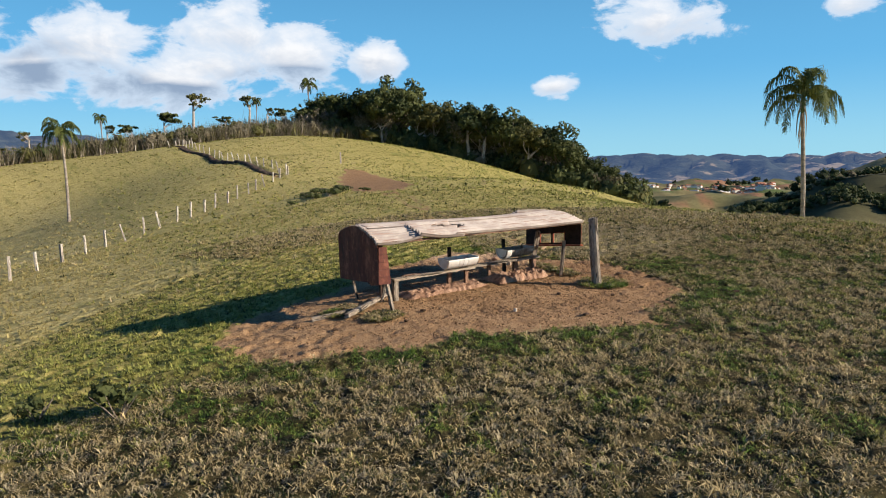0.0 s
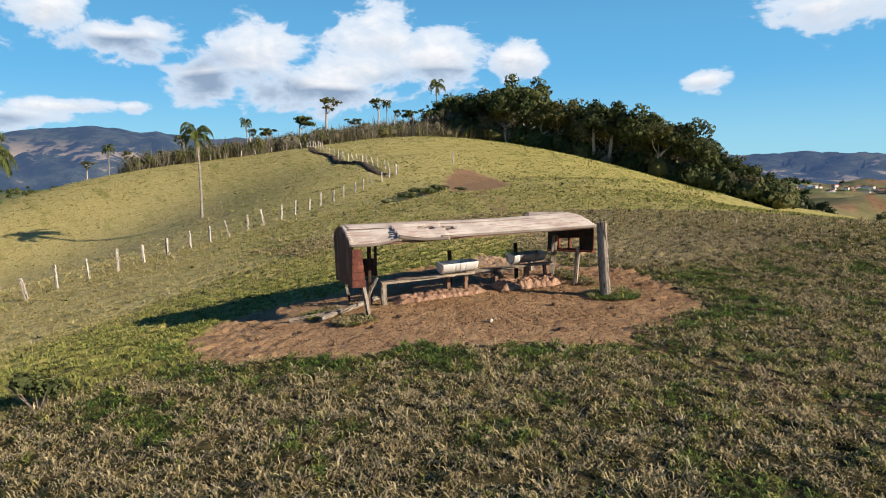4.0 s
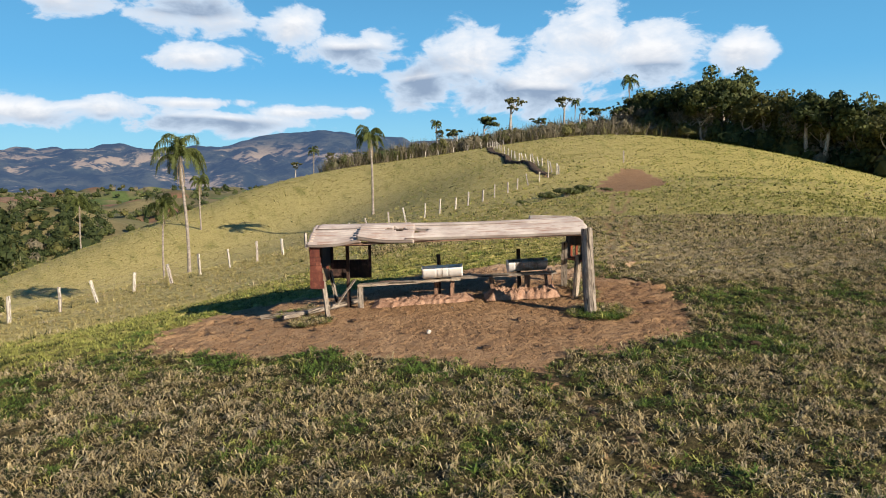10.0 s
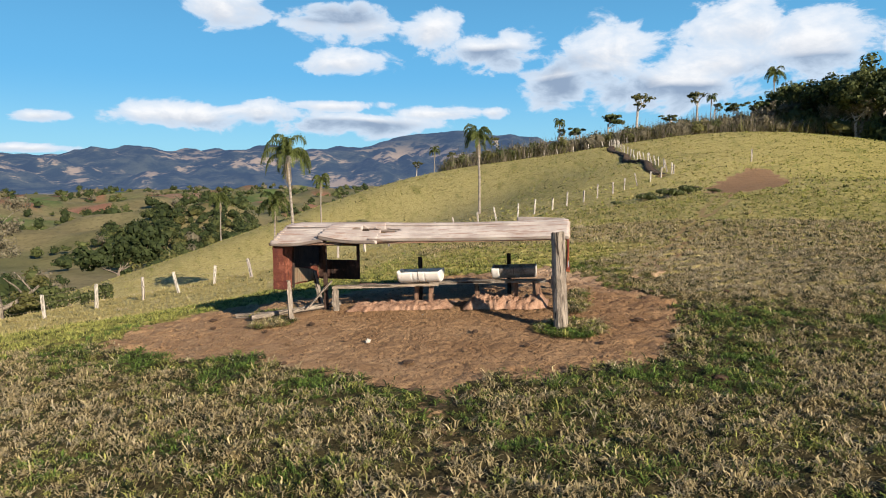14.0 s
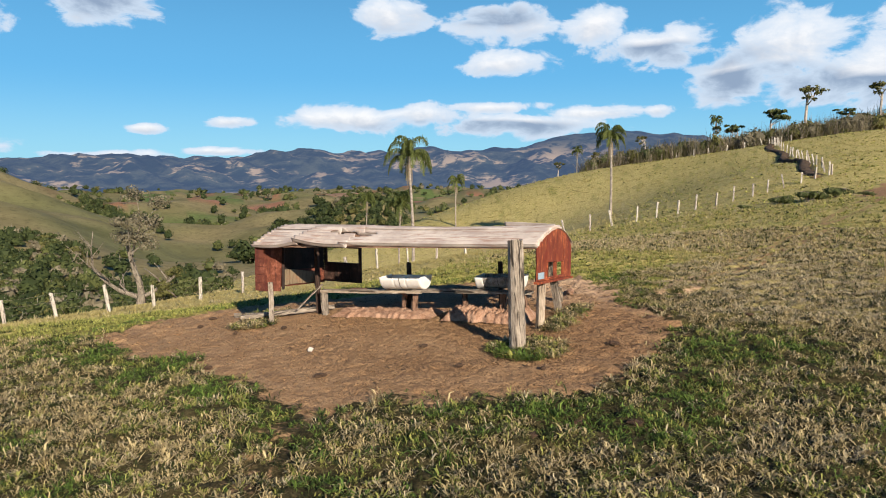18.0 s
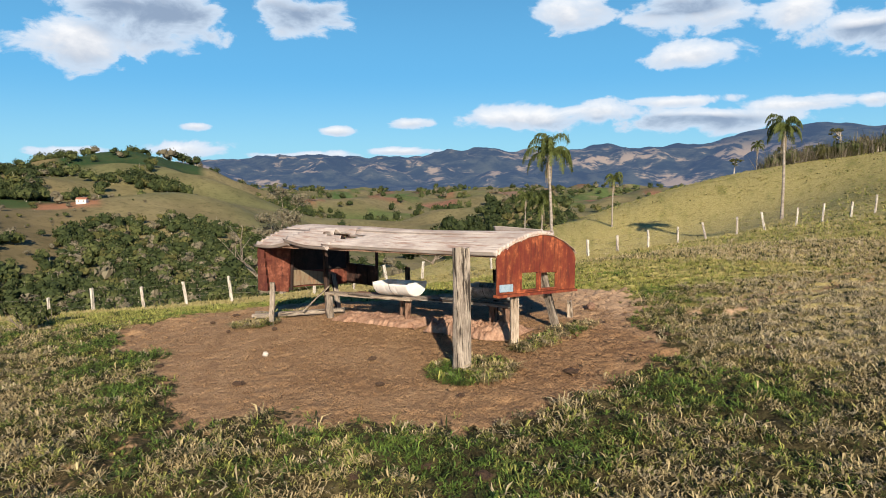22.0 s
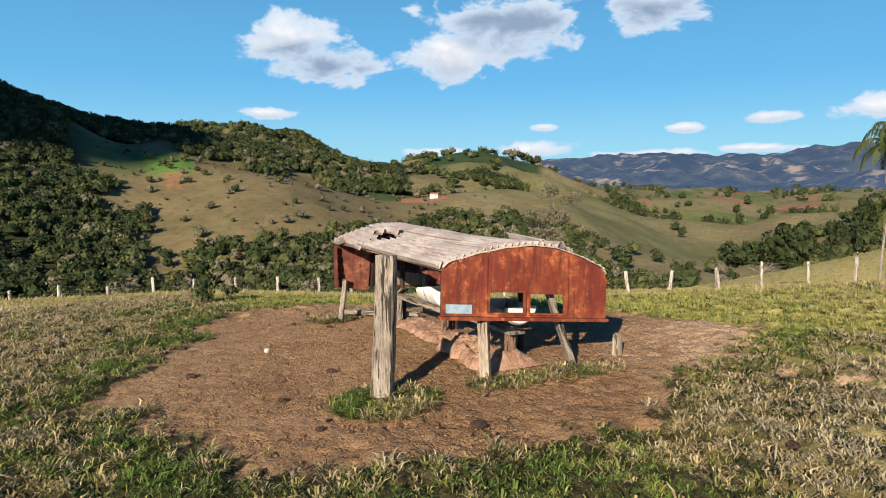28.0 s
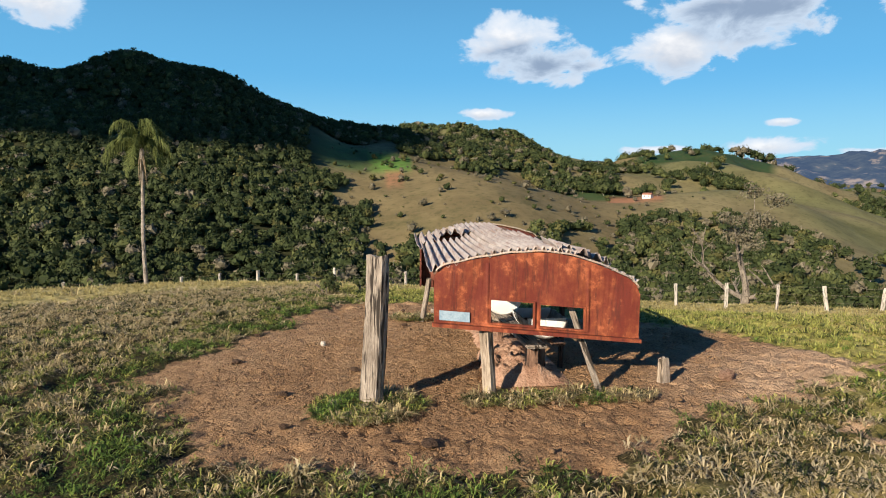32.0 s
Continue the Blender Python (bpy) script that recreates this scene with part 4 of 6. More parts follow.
for i, (u, v, top, w) in enumerate(((0.90, 1.05, 0.16, 0.13), (2.97, 1.17, 0.27, 0.10), (2.60, 1.40, 0.24, 0.10), (4.70, 1.45, 0.36, 0.12), (5.16, 1.24, 0.37, 0.16), (3.9, 1.50, 0.30, 0.1))):
    timber("post", (u, v, floor_z(u, v) - 0.06), (u, v, top), w, w * 0.8, M["brown_wood" if i else "grey_wood"], bench, "", 50 + i)


def half_drum(u, v, z, length, rad, mat, tilt, label, seed):
    """A plastic drum cut lengthwise: shell with rolling ribs, two end caps with a hub, a wire tie and a dark lining of feed."""
    d = thing("trough", label, "trough", "halved drums", m=SHELTER @ Matrix.Translation((u, v, z)) @ Matrix.Rotation(tilt, 4, "Y"))

    def ring_r(s):
        x = s * length
        r = rad - 0.012 * math.exp(-((x - length * 0.36) / 0.012) ** 2) - 0.012 * math.exp(-((x - length * 0.64) / 0.012) ** 2)
        return r - 0.03 * max(0, (0.03 - min(x, length - x)) / 0.03)

    bm = bmesh.new()
    grid_sheet(bm, 60, 24, lambda s, t: (s * length, -math.cos(math.pi * (0.02 + 0.96 * t)) * ring_r(s), -math.sin(math.pi * (0.02 + 0.96 * t)) * ring_r(s) * 0.95))
    solid(part("shell", bm, mat, d, smooth=True), 0.008, 1.0)
    if mat is not M["white_plastic"]:
        bm = bmesh.new()
        grid_sheet(bm, 6, 24, lambda s, t: (s * 0.16 - 0.002, -math.cos(math.pi * (0.02 + 0.96 * t)) * (rad + 0.011), -math.sin(math.pi * (0.02 + 0.96 * t)) * (rad + 0.011) * 0.95))
        solid(part("band", bm, M["white_plastic"], d, "clean white end of the drum", smooth=True), 0.003)
    for x, sg in ((0.012, -1), (length - 0.012, 1)):
        bm = bmesh.new()
        grid_sheet(bm, 6, 24, lambda s, t: (x + sg * (0.012 * math.sin(s * 3.0)), -math.cos(math.pi * t) * s * (rad - 0.032), -math.sin(math.pi * t) * s * (rad - 0.032) * 0.95))
        solid(part("end_cap", bm, M["white_plastic"], d), 0.008, 0.0)
    bm = bmesh.new()
    grid_sheet(bm, 10, 8, lambda s, t: (0.03 + s * (length - 0.06), (t - 0.5) * 1.5 * rad, -0.15 + 0.02 * math.sin(9 * s + 5 * t)))
    part("feed", bm, M["feed_dark"], d, "dark leftover feed")
    bm = bmesh.new()
    grid_sheet(bm, 2, 26, lambda s, t: (length * 0.5 + 0.006 * s, -math.cos(math.pi * t) * (rad + 0.006), -math.sin(math.pi * t) * (rad + 0.006) * 0.95))
    solid(part("wire", bm, M["black_iron"], d), 0.004)
    return d


half_drum(2.28, 1.18, 0.555, 0.92, 0.285, M["white_plastic"], radians(-3), "white plastic drum halved lengthwise, wired to the bench as a trough", 1)
half_drum(4.24, 1.42, 0.655, 0.90, 0.275, M["grey_plastic"], radians(-3), "mud-greyed plastic drum half with a white end, used as a trough", 2)
for i, (u, v, z) in enumerate(((2.66, 1.50, 0.80), (4.55, 1.74, 0.88))):
    st = timber("stake", (u, v, floor_z(u, v) - 0.1), (u, v, z), 0.09, 0.06, M["dark_wood"], None, "", 60 + i)
    st.matrix_world = SHELTER @ st.matrix_basis
    tagged(st, "dark weathered stake standing behind a trough", "stake", "trough stakes")

# ---- loose posts and timbers ----
big = timber("gate_post", (2.6, -1.5, -0.35), (2.485, -1.413, 1.545), 0.27, 0.24, M["grey_wood"], None, "", 71, taper=0.90, rounded=0.8, rough=0.022)
tagged(big, "stout cracked grey wooden post standing in a grass clump", "post")
stub = timber("post_stub", (2.83, 1.99, -0.15), (2.80, 1.98, 0.27), 0.15, 0.11, M["pale_wood"], None, "", 72, taper=0.75)
tagged(stub, "short broken wooden post stub in the bare earth", "post")
log = timber("log", (-3.62, 0.36, ground_z(-3.62, 0.36) + 0.05), (-1.95, 1.36, ground_z(-1.95, 1.36) + 0.06), 0.13, 0.10, M["grey_wood"], None, "", 73, rounded=0.6)
tagged(log, "split grey log lying on the bare ground", "log")
log = timber("plank", (-4.15, 0.95, ground_z(-4.15, 0.95) + 0.03), (-3.1, 0.75, ground_z(-3.1, 0.75) + 0.05), 0.05, 0.10, M["grey_wood"], None, "", 74)
tagged(log, "grey plank lying in the grass by the shelter", "plank")

# ---- plants ----


def blades(name, centres, sizes, kinds, per, mats, seed, label, lean=0.55, width=0.011, coarse=False, matted=False):
    """Grass: per blades to a tuft, each a bent leaf widest in its middle (coarse: one triangle), all in one mesh."""
    rnd = np.random.RandomState(seed)
    n = len(centres)
    m = n * per
    c, size = np.repeat(centres, per, 0), np.repeat(sizes, per)
    h = size * rnd.uniform(0.55, 1.25, m)
    an = rnd.uniform(0, 2 * np.pi, m)
    out = rnd.uniform(0.1, 1.0, m) * lean
    d = np.stack([np.cos(an), np.sin(an), 0 * an], -1)
    side = np.stack([-np.sin(an), np.cos(an), 0 * an], -1) * (width * (0.6 + 0.8 * rnd.rand(m)))[:, None] * (size / 0.12)[:, None] ** 0.5
    root = c + d * (size * rnd.uniform(-0.2, 0.55, m))[:, None]
    up = np.array((0, 0, 1.0))
    mid = root + d * (h * out * 0.45)[:, None] + up * (h * (0.66 - 0.16 * out))[:, None]
    tip = root + d * (h * out * 1.5)[:, None] + up * (h * (0.92 - 0.62 * out))[:, None]
    if matted:
        root = root + up * (size * rnd.uniform(-0.15, 0.25, m))[:, None]
        swing = np.stack([-np.sin(an), np.cos(an), 0 * an], -1) * (h * rnd.uniform(-0.45, 0.45, m))[:, None]
        mid = root + d * (h * rnd.uniform(0.15, 0.55, m))[:, None] + up * (h * rnd.uniform(0.15, 0.60, m))[:, None]
        tip = mid + d * (h * rnd.uniform(0.05, 0.60, m))[:, None] + up * (h * rnd.uniform(-0.50, 0.25, m))[:, None] + swing
    if coarse:
        v = np.stack([root - side, root + side, tip], 1).reshape(-1, 3)
        ob = quick_mesh(name, v, np.arange(m * 3).reshape(-1, 3), mats, np.repeat(kinds, per))
    else:
        v = np.stack([root, mid - side, mid + side, tip], 1).reshape(-1, 3)
        b = np.arange(m)[:, None] * 4
        f = np.concatenate([b + np.array((0, 2, 1)), b + np.array((1, 2, 3))], 1).reshape(-1, 3)
        ob = quick_mesh(name, v, f, mats, np.repeat(np.repeat(kinds, per), 2))
    return tagged(ob, label, "grass", kind="stuff")


def scatter(rnd, n, r0, r1, a0=0.0, a1=2 * np.pi, cx=0.0, cy=0.0, power=0.5):
    r = r0 + (r1 - r0) * rnd.rand(n) ** power
    a = a0 + (a1 - a0) * rnd.rand(n)
    return cx + r * np.cos(a), cy + r * np.sin(a)


def sow(name, x, y, keep, size, per, seed, label, width=0.011, dry=0.0, lean=0.95, coarse=False, straw="blade_straw", matted=False):
    x, y = x[keep], y[keep]
    z = height(x, y) - 0.01
    rnd = np.random.RandomState(seed)
    g = green_mask(x, y) * 0.75 + 0.46 * rolling(x, y, 2.3, 3, 50) + 0.36 * rolling(x, y, 0.8, 2, 14) + rnd.uniform(-0.36, 0.36, len(x)) - dry - dry_mask(x, y)
    lumpy = 0.45 * rolling(x, y, 0.55, 3, 22) + 0.35 * rolling(x + 0.6 * y, y - 0.5 * x, 0.31, 3, 28) + 0.4 * rolling(y, x, 1.3, 3, 48) + rnd.normal(0, 0.18, len(x))
    g = g - 0.30 * lumpy
    kinds = np.where(g > 0.46, 1, np.where(g < 0.12, 2, 0))
    odd = rnd.rand(len(x))
    if straw == "blade_gold":
        kinds = np.where((kinds == 2) & (straw_mask(x, y) < rnd.rand(len(x))), np.where(rnd.rand(len(x)) < 0.16, 3, 0), kinds)
    kinds = np.where((odd < 0.24) & (straw == "blade_straw"), 3, np.where((odd > 0.86 - 0.5 * dry_mask(x, y)) & (g < 0.4) & (straw == "blade_straw"), 4, kinds))
    patchy = 0.78 + 0.75 * lumpy
    s = size * rnd.uniform(0.6, 1.35, len(x)) * np.clip(patchy, 0.35, 1.55) * np.where(kinds == 2, 1.1, 1.0)
    return blades(name, np.stack([x, y, z], -1), s, kinds, per, [M["blade"], M["blade_green"], M[straw], M["blade_dark"], M["blade_pale"]], seed + 1, label, lean, width, coarse, matted)


rg = np.random.RandomState(77)
# turf round the yard, where the camera comes nearest
x, y = scatter(rg, 82000, 2.5, 12.6, radians(-172), radians(52), power=0.66)
sow("turf", x, y, (soil_mask(x, y) + 0.75 * rg.rand(len(x)) ** 2 - 0.45 * rolling(x, y, 0.45, 2, 83) < 0.48) & (rolling(x, y, 0.42, 2, 81) + 0.5 * rg.rand(len(x)) > -0.25), 0.112, 13, 1, "coarse tussocky pasture grass, half green and half straw-dry", 0.0072, matted=True)
x, y = scatter(rg, 28000, 2.5, 13.0, radians(48), radians(192), power=0.62)
sow("turf", x, y, (soil_mask(x, y) + 0.35 * rg.rand(len(x)) < 0.50), 0.10, 9, 2, "tussocky pasture grass behind the shelter", 0.014, 0.36, coarse=True, straw="blade_gold")
x, y = scatter(rg, 30000, 11.6, 20.0, radians(-25), radians(95), power=0.8)
sow("turf", x, y, (soil_mask(x, y) < 0.35), 0.12, 12, 11, "tussocky half-green pasture grass on the crest", 0.016, 0.05, coarse=True)
x, y = scatter(rg, 60000, 11.8, 34.0, power=0.6)
sow("turf", x, y, (soil_mask(x, y) < 0.3), 0.14, 7, 3, "dry tussocky pasture grass on the slope", 0.02, 0.34, coarse=True, straw="blade_gold")
x, y = scatter(rg, 60000, 30, 120, radians(35), radians(215), power=0.7)
sow("turf", x, y, (soil_mask(x, y) < 0.3) & (np.hypot(x - 25, y - 70) < 110), 0.19, 5, 5, "short dry grass on the upper pasture", 0.05, 0.45, coarse=True, straw="blade_gold")
x, y = scatter(rg, 9500, 9.0, 75.0, radians(-60), radians(230), power=0.75)
clumped = (rolling(x, y, 4.0, 3, 91) > 0.12) & (soil_mask(x, y) < 0.2) & (np.hypot(x - 25, y - 70) < 110)
sow("tussocks", x, y, clumped, 0.25, 16, 9, "green-brown tussocks standing in the grazed pasture", 0.012, -0.10, coarse=True)
# grass left standing round the post and along the shelter's end
x, y = scatter(rg, 420, 0.0, 0.62, cx=2.72, cy=-1.55)
x2, y2 = np.interp(rg.rand(330), (0, 0.5, 1), (2.9, 3.25, 3.35)), np.interp(rg.rand(330), (0, 1), (-0.5, 1.6))
x2 = 2.92 + 0.20 * (y2 + 0.5) + rg.normal(0, 0.11, 330)
x3, y3 = scatter(rg, 260, 0.0, 0.45, cx=-3.0, cy=-0.15)
x4, y4 = scatter(rg, 200, 0.0, 0.5, cx=-3.35, cy=1.0)
x, y = np.concatenate([x, x2, x3, x4]), np.concatenate([y, y2, y3, y4])
sow("grass_clump", x, y, np.ones(len(x), bool), 0.10, 18, 7, "grass clumps left standing round the posts", 0.006, 0.02, lean=1.1)


def leaf_cloud(rnd, n, radius, squash, size, lumps=7):
    """Points and turned leaf sprays that fill a lumpy crown: arrays of triangles (n, 3, 3)."""
    centres = []
    for i in range(lumps):
        a, e = rnd.uniform(0, 2 * np.pi), rnd.uniform(-0.5, 1.2)
        centres.append((math.cos(a) * math.cos(e) * 0.62, math.sin(a) * math.cos(e) * 0.62, math.sin(e) * 0.62))
    centres.append((0, 0, 0.1))
    centres = np.array(centres)
    k = rnd.randint(0, len(centres), n)
    d = rnd.normal(size=(n, 3))
    d /= np.linalg.norm(d, axis=1)[:, None]
    p = centres[k] + d * (0.46 * rnd.uniform(0.72, 1.05, n) * rnd.uniform(0.8, 1.15, len(centres))[k])[:, None]
    p = p * np.array((1, 1, squash)) * radius
    t1 = np.cross(d, rnd.normal(size=(n, 3)))
    t1 /= np.linalg.norm(t1, axis=1)[:, None] + 1e-9
    t2 = np.cross(d, t1) + 0.5 * d * rnd.uniform(-1, 1, n)[:, None]
    s = size * rnd.uniform(0.6, 1.4, n)[:, None]
    return np.stack([p + t1 * s, p - 0.5 * t1 * s + 0.85 * t2 * s, p - 0.5 * t1 * s - 0.85 * t2 * s], 1)


def limb(verts, faces, pts, radii, sides=7):
    """A round limb through the given points, added to plain lists."""
    base = len(verts)
    for i, (p, r) in enumerate(zip(pts, radii)):
        d = (pts[min(i + 1, len(pts) - 1)] - pts[max(i - 1, 0)]).normalized()
        q = d.to_track_quat("Z", "Y")
        for j in range(sides):
            a = 2 * math.pi * j / sides
            verts.append(p + q @ Vector((math.cos(a) * r, math.sin(a) * r, 0)))
    for i in range(len(pts) - 1):
        for j in range(sides):
            a, b = base + i * sides + j, base + i * sides + (j + 1) % sides
            faces.append((a, b, b + sides, a + sides))
    faces.append([base + (len(pts) - 1) * sides + j for j in range(sides)])


def branch(verts, faces, rnd, start, way, length, radius, depth, ends, crook=0.22, droop=0.0):
    pts, radii = [start], [radius]
    p, d = start, way.normalized()
    n = 5
    for i in range(n):
        d = (d + Vector((rnd.uniform(-1, 1), rnd.uniform(-1, 1), rnd.uniform(-0.5, 0.8) - droop)) * crook).normalized()
        p = p + d * length / n
        pts.append(p)
        radii.append(radius * (1 - 0.55 * (i + 1) / n))
    limb(verts, faces, pts, radii, 7 if radius > 0.06 else 5)
    ends.append((p, radius * 0.45))
    if depth > 0:
        for i in range(rnd.choice((2, 3))):
            k = rnd.randint(2, n)
            side = Vector((rnd.uniform(-1, 1), rnd.uniform(-1, 1), rnd.uniform(0.0, 0.7)))
            branch(verts, faces, rnd, pts[k], d * 0.55 + side, length * rnd.uniform(0.5, 0.75), radii[k] * 0.68, depth - 1, ends, crook, droop)


def tree(kind, label, tall, spread, seed, leaf="leaf", n=520, bark="bark", size=0.34, squash=0.75, trunk_to=0.5, category="tree", group=""):
    """A tapered, forking trunk and a crown of leaf sprays gathered round the limb ends."""
    t = thing(kind, label, category, group)
    rnd, rn = random.Random(seed), np.random.RandomState(seed)
    v, f, ends = [], [], []
    r0 = 0.022 * tall + 0.03
    top = Vector((rnd.uniform(-0.05, 0.05) * tall, rnd.uniform(-0.05, 0.05) * tall, tall * trunk_to))
    pts = [Vector((0, 0, -0.3)), Vector((0, 0, 0.25)), top * 0.5 + Vector((rnd.uniform(-0.03, 0.03) * tall, 0, 0)), top]
    limb(v, f, pts, [r0 * 1.5, r0 * 1.05, r0 * 0.85, r0 * 0.65], 8)
    for i in range(rnd.choice((4, 5, 6))):
        a = rnd.uniform(0, 6.28)
        branch(v, f, rnd, pts[2].lerp(top, rnd.uniform(0.35, 1.0)), Vector((math.cos(a), math.sin(a), rnd.uniform(0.5, 1.3))), spread * rnd.uniform(0.7, 1.1), r0 * 0.42, 1, ends)
    add_mesh("trunk", v, f, M[bark], t)
    tris = []
    per = max(20, n // len(ends))
    for p, r in ends:
        c = leaf_cloud(rn, per, spread * rnd.uniform(0.36, 0.56), squash, size, 4)
        tris.append(c + np.array(p))
    tris = np.concatenate(tris)
    crown = quick_mesh("crown", tris.reshape(-1, 3), np.arange(len(tris) * 3).reshape(-1, 3), [M[leaf]])
    crown.parent = t
    return t


def palm(label, tall, seed, fronds=17, length=2.9, dry=6, trunk_r=0.13, lean=0.0):
    """A feather palm: a slim ringed trunk, arching fronds with two rows of hanging leaflets, and dead fronds below."""
    t = thing("palm_tree", label, "palm tree", "palms on the hillside")
    rnd = random.Random(seed)
    v, f = [], []
    pts = [Vector((lean * (i / 10) ** 2 * tall, 0.008 * tall * math.sin(i * 0.5 + seed), tall * i / 10 - (0.4 if i == 0 else 0))) for i in range(11)]
    limb(v, f, pts, [trunk_r * (1.35 if i == 0 else 1.0 - 0.03 * i) * (1 + 0.06 * (i % 2)) for i in range(11)], 10)
    add_mesh("trunk", v, f, M["palm_bark"], t)
    head = pts[-1]
    v, f = [], []
    limb(v, f, [head - Vector((0, 0, 0.1)), head + Vector((0, 0, 0.45)), head + Vector((0, 0, 0.95))], [trunk_r * 0.95, trunk_r * 1.1, trunk_r * 0.35], 8)
    add_mesh("crownshaft", v, f, M["palm_bark"], t)
    for k in range(fronds + dry):
        dead = k >= fronds
        a = k * 2.399 + rnd.uniform(-0.25, 0.25)
        rise = rnd.uniform(-1.4, -0.9) if dead else 1.48 - 1.25 * (k / fronds) ** 1.1 + rnd.uniform(-0.16, 0.16)
        ln = length * rnd.uniform(0.8, 1.1) * (0.75 if dead else 1.0)
        out = Vector((math.cos(a), math.sin(a), 0))
        side = Vector((-math.sin(a), math.cos(a), 0))
        p, d = head + Vector((0, 0, 0.35 if dead else 0.7)), (out * math.cos(rise) + Vector((0, 0, math.sin(rise)))).normalized()
        pv, pf, spine = [], [], [p]
        bend = rnd.uniform(-1, 1)
        seg = 12
        for i in range(seg):
            d = (d + Vector((0, 0, -(0.08 + 0.56 * i / seg) * (2.2 if dead else 1.0))) + side * bend * 0.06).normalized()
            p = p + d * ln / seg
            spine.append(p)
        limb(pv, pf, spine, [0.035 * (1 - 0.8 * i / seg) + 0.004 for i in range(seg + 1)], 4)
        for i in range(2, seg + 1):
            for sg in (-1, 1):
                for q in (0.0, 0.2, 0.4, 0.6, 0.8):
                    root = spine[i - 1].lerp(spine[i], q)
                    le = ln * 0.31 * math.sin(math.pi * (0.12 + 0.80 * (i - 1 + q) / seg)) * rnd.uniform(0.7, 1.15) * (0.5 if dead else 1.0)
                    fw = (spine[i] - spine[i - 1]).normalized()
                    sp = rnd.uniform(0.25, 0.80) if not dead else 0.12
                    mid = root + (side * sg * sp + fw * 0.45 + Vector((0, 0, rnd.uniform(-0.55, 0.10) if not dead else -0.8))) * le * 0.5
                    tip = mid + (side * sg * 0.25 * sp + fw * 0.15 + Vector((0, 0, -1.0))) * le * 0.62
                    b = len(pv)
                    wd = fw * 0.030
                    pv += [root - wd, root + wd, mid + wd, mid - wd, tip]
                    pf += [(b, b + 1, b + 2, b + 3), (b + 3, b + 2, b + 4)]
        add_mesh("dry_frond" if dead else "frond", pv, pf, M["frond_dry" if dead else "frond"], t)
    return t


def put(ob, x, y, turn=0.0, scale=1.0, sink=0.0):
    ob.matrix_world = Matrix.Translation((x, y, ground_z(x, y) - sink)) @ Matrix.Rotation(turn, 4, "Z") @ Matrix.Scale(scale, 4)
    return ob


def again(ob, x, y, turn=0.0, scale=1.0, sink=0.0, label=""):
    c = copy_thing(ob, Matrix())
    put(c, x, y, turn, scale, sink)
    return tagged(c, label)


# the palms on the hillside
palm_a = put(palm("tall feather palm with a slender pale trunk by the fence", 10.2, 3, 19, 3.5, 9, 0.16, 0.03), -16.5, 48.3, 2.6)
palm_b = put(palm("feather palm with hanging dead fronds on the dry slope", 8.6, 8, 17, 3.1, 11, 0.16, -0.02), 1.1, 68.8, 0.4)
R_SCALE = (9.4 - ground_z(59.6, 18.5)) / 10.6
for i, (px, py, sc, src) in enumerate(((20.7, 151.6, 0.80, palm_b), (69.9, 148.5, 1.0, palm_a), (-9.3, 139.0, 0.72, palm_b), (-25.0, 94.4, 0.80, palm_b), (-55.8, 128.9, 1.0, palm_a),
                                       (-29.4, -11.3, 0.76, palm_a), (59.6, 18.5, R_SCALE, palm_a), (56.0, 150.0, 0.7, palm_b), (-2.0, 175.0, 0.8, palm_b), (-20.6, 55.6, 0.72, palm_a))):
    again(src, px, py, 1.3 * i, sc, 0.05)

# ---- the wire fences ----
def fence(name, line, spacing, seed, label, tall=1.15, wires=3):
    """Split posts along a line of corners, and wires strung between them."""
    rnd = random.Random(seed)
    fn = thing(name, label, "fence")
    tops = []
    for (xa, ya), (xb, yb) in zip(line, line[1:]):
        d = math.hypot(xb - xa, yb - ya)
        k = max(1, round(d / spacing))
        for i in range(k):
            t = i / k
            px, py = xa + (xb - xa) * t + rnd.uniform(-0.12, 0.12), ya + (yb - ya) * t + rnd.uniform(-0.12, 0.12)
            z, h = ground_z(px, py), tall * rnd.uniform(0.85, 1.12)
            lean = (rnd.uniform(-0.07, 0.07), rnd.uniform(-0.05, 0.05)) if rnd.random() < 0.85 else (-0.28, 0.05)
            a, b = (px, py, z - 0.3), (px + lean[0] * h, py + lean[1] * h, z + h)
            timber("post", a, b, rnd.uniform(0.12, 0.17), rnd.uniform(0.11, 0.15), M[rnd.choice(("post_pale", "post_pale", "bark_pale"))], fn, "", seed * 31 + len(tops), rough=0.02, rounded=0.5)
            tops.append((Vector(a), Vector(b), h))
    for wz in np.linspace(0.35, 0.95, wires):
        v, f = [], []
        for (a0, b0, h0), (a1, b1, h1) in zip(tops, tops[1:]):
            p, q = a0.lerp(b0, (0.3 + wz * h0) / (0.3 + h0)), a1.lerp(b1, (0.3 + wz * h1) / (0.3 + h1))
            m = (p + q) / 2 - Vector((0, 0, 0.03))
            limb(v, f, [p, m, q], [0.004] * 3, 3)
        add_mesh("wire", v, f, M["grey_wood"], fn)
    return fn


fence("wire_fence", [(21.0, 56.8), (1.0, 36.8), (-9.2, 26.2), (-15.3, 17.8), (-24.8, 7.0), (-29.0, -3.0), (-30.5, -16.0), (-31.0, -34.0)], 2.15, 1, "old wire fence of grey split posts along the hillside")
fence("wire_fence", [(21.0, 56.8), (22.5, 75.0), (25.3, 112.8), (45.0, 130.0), (70.0, 133.0), (95.0, 118.0)], 2.6, 2, "wire fence of short posts climbing beside a washed-out ditch", 1.1, 2)
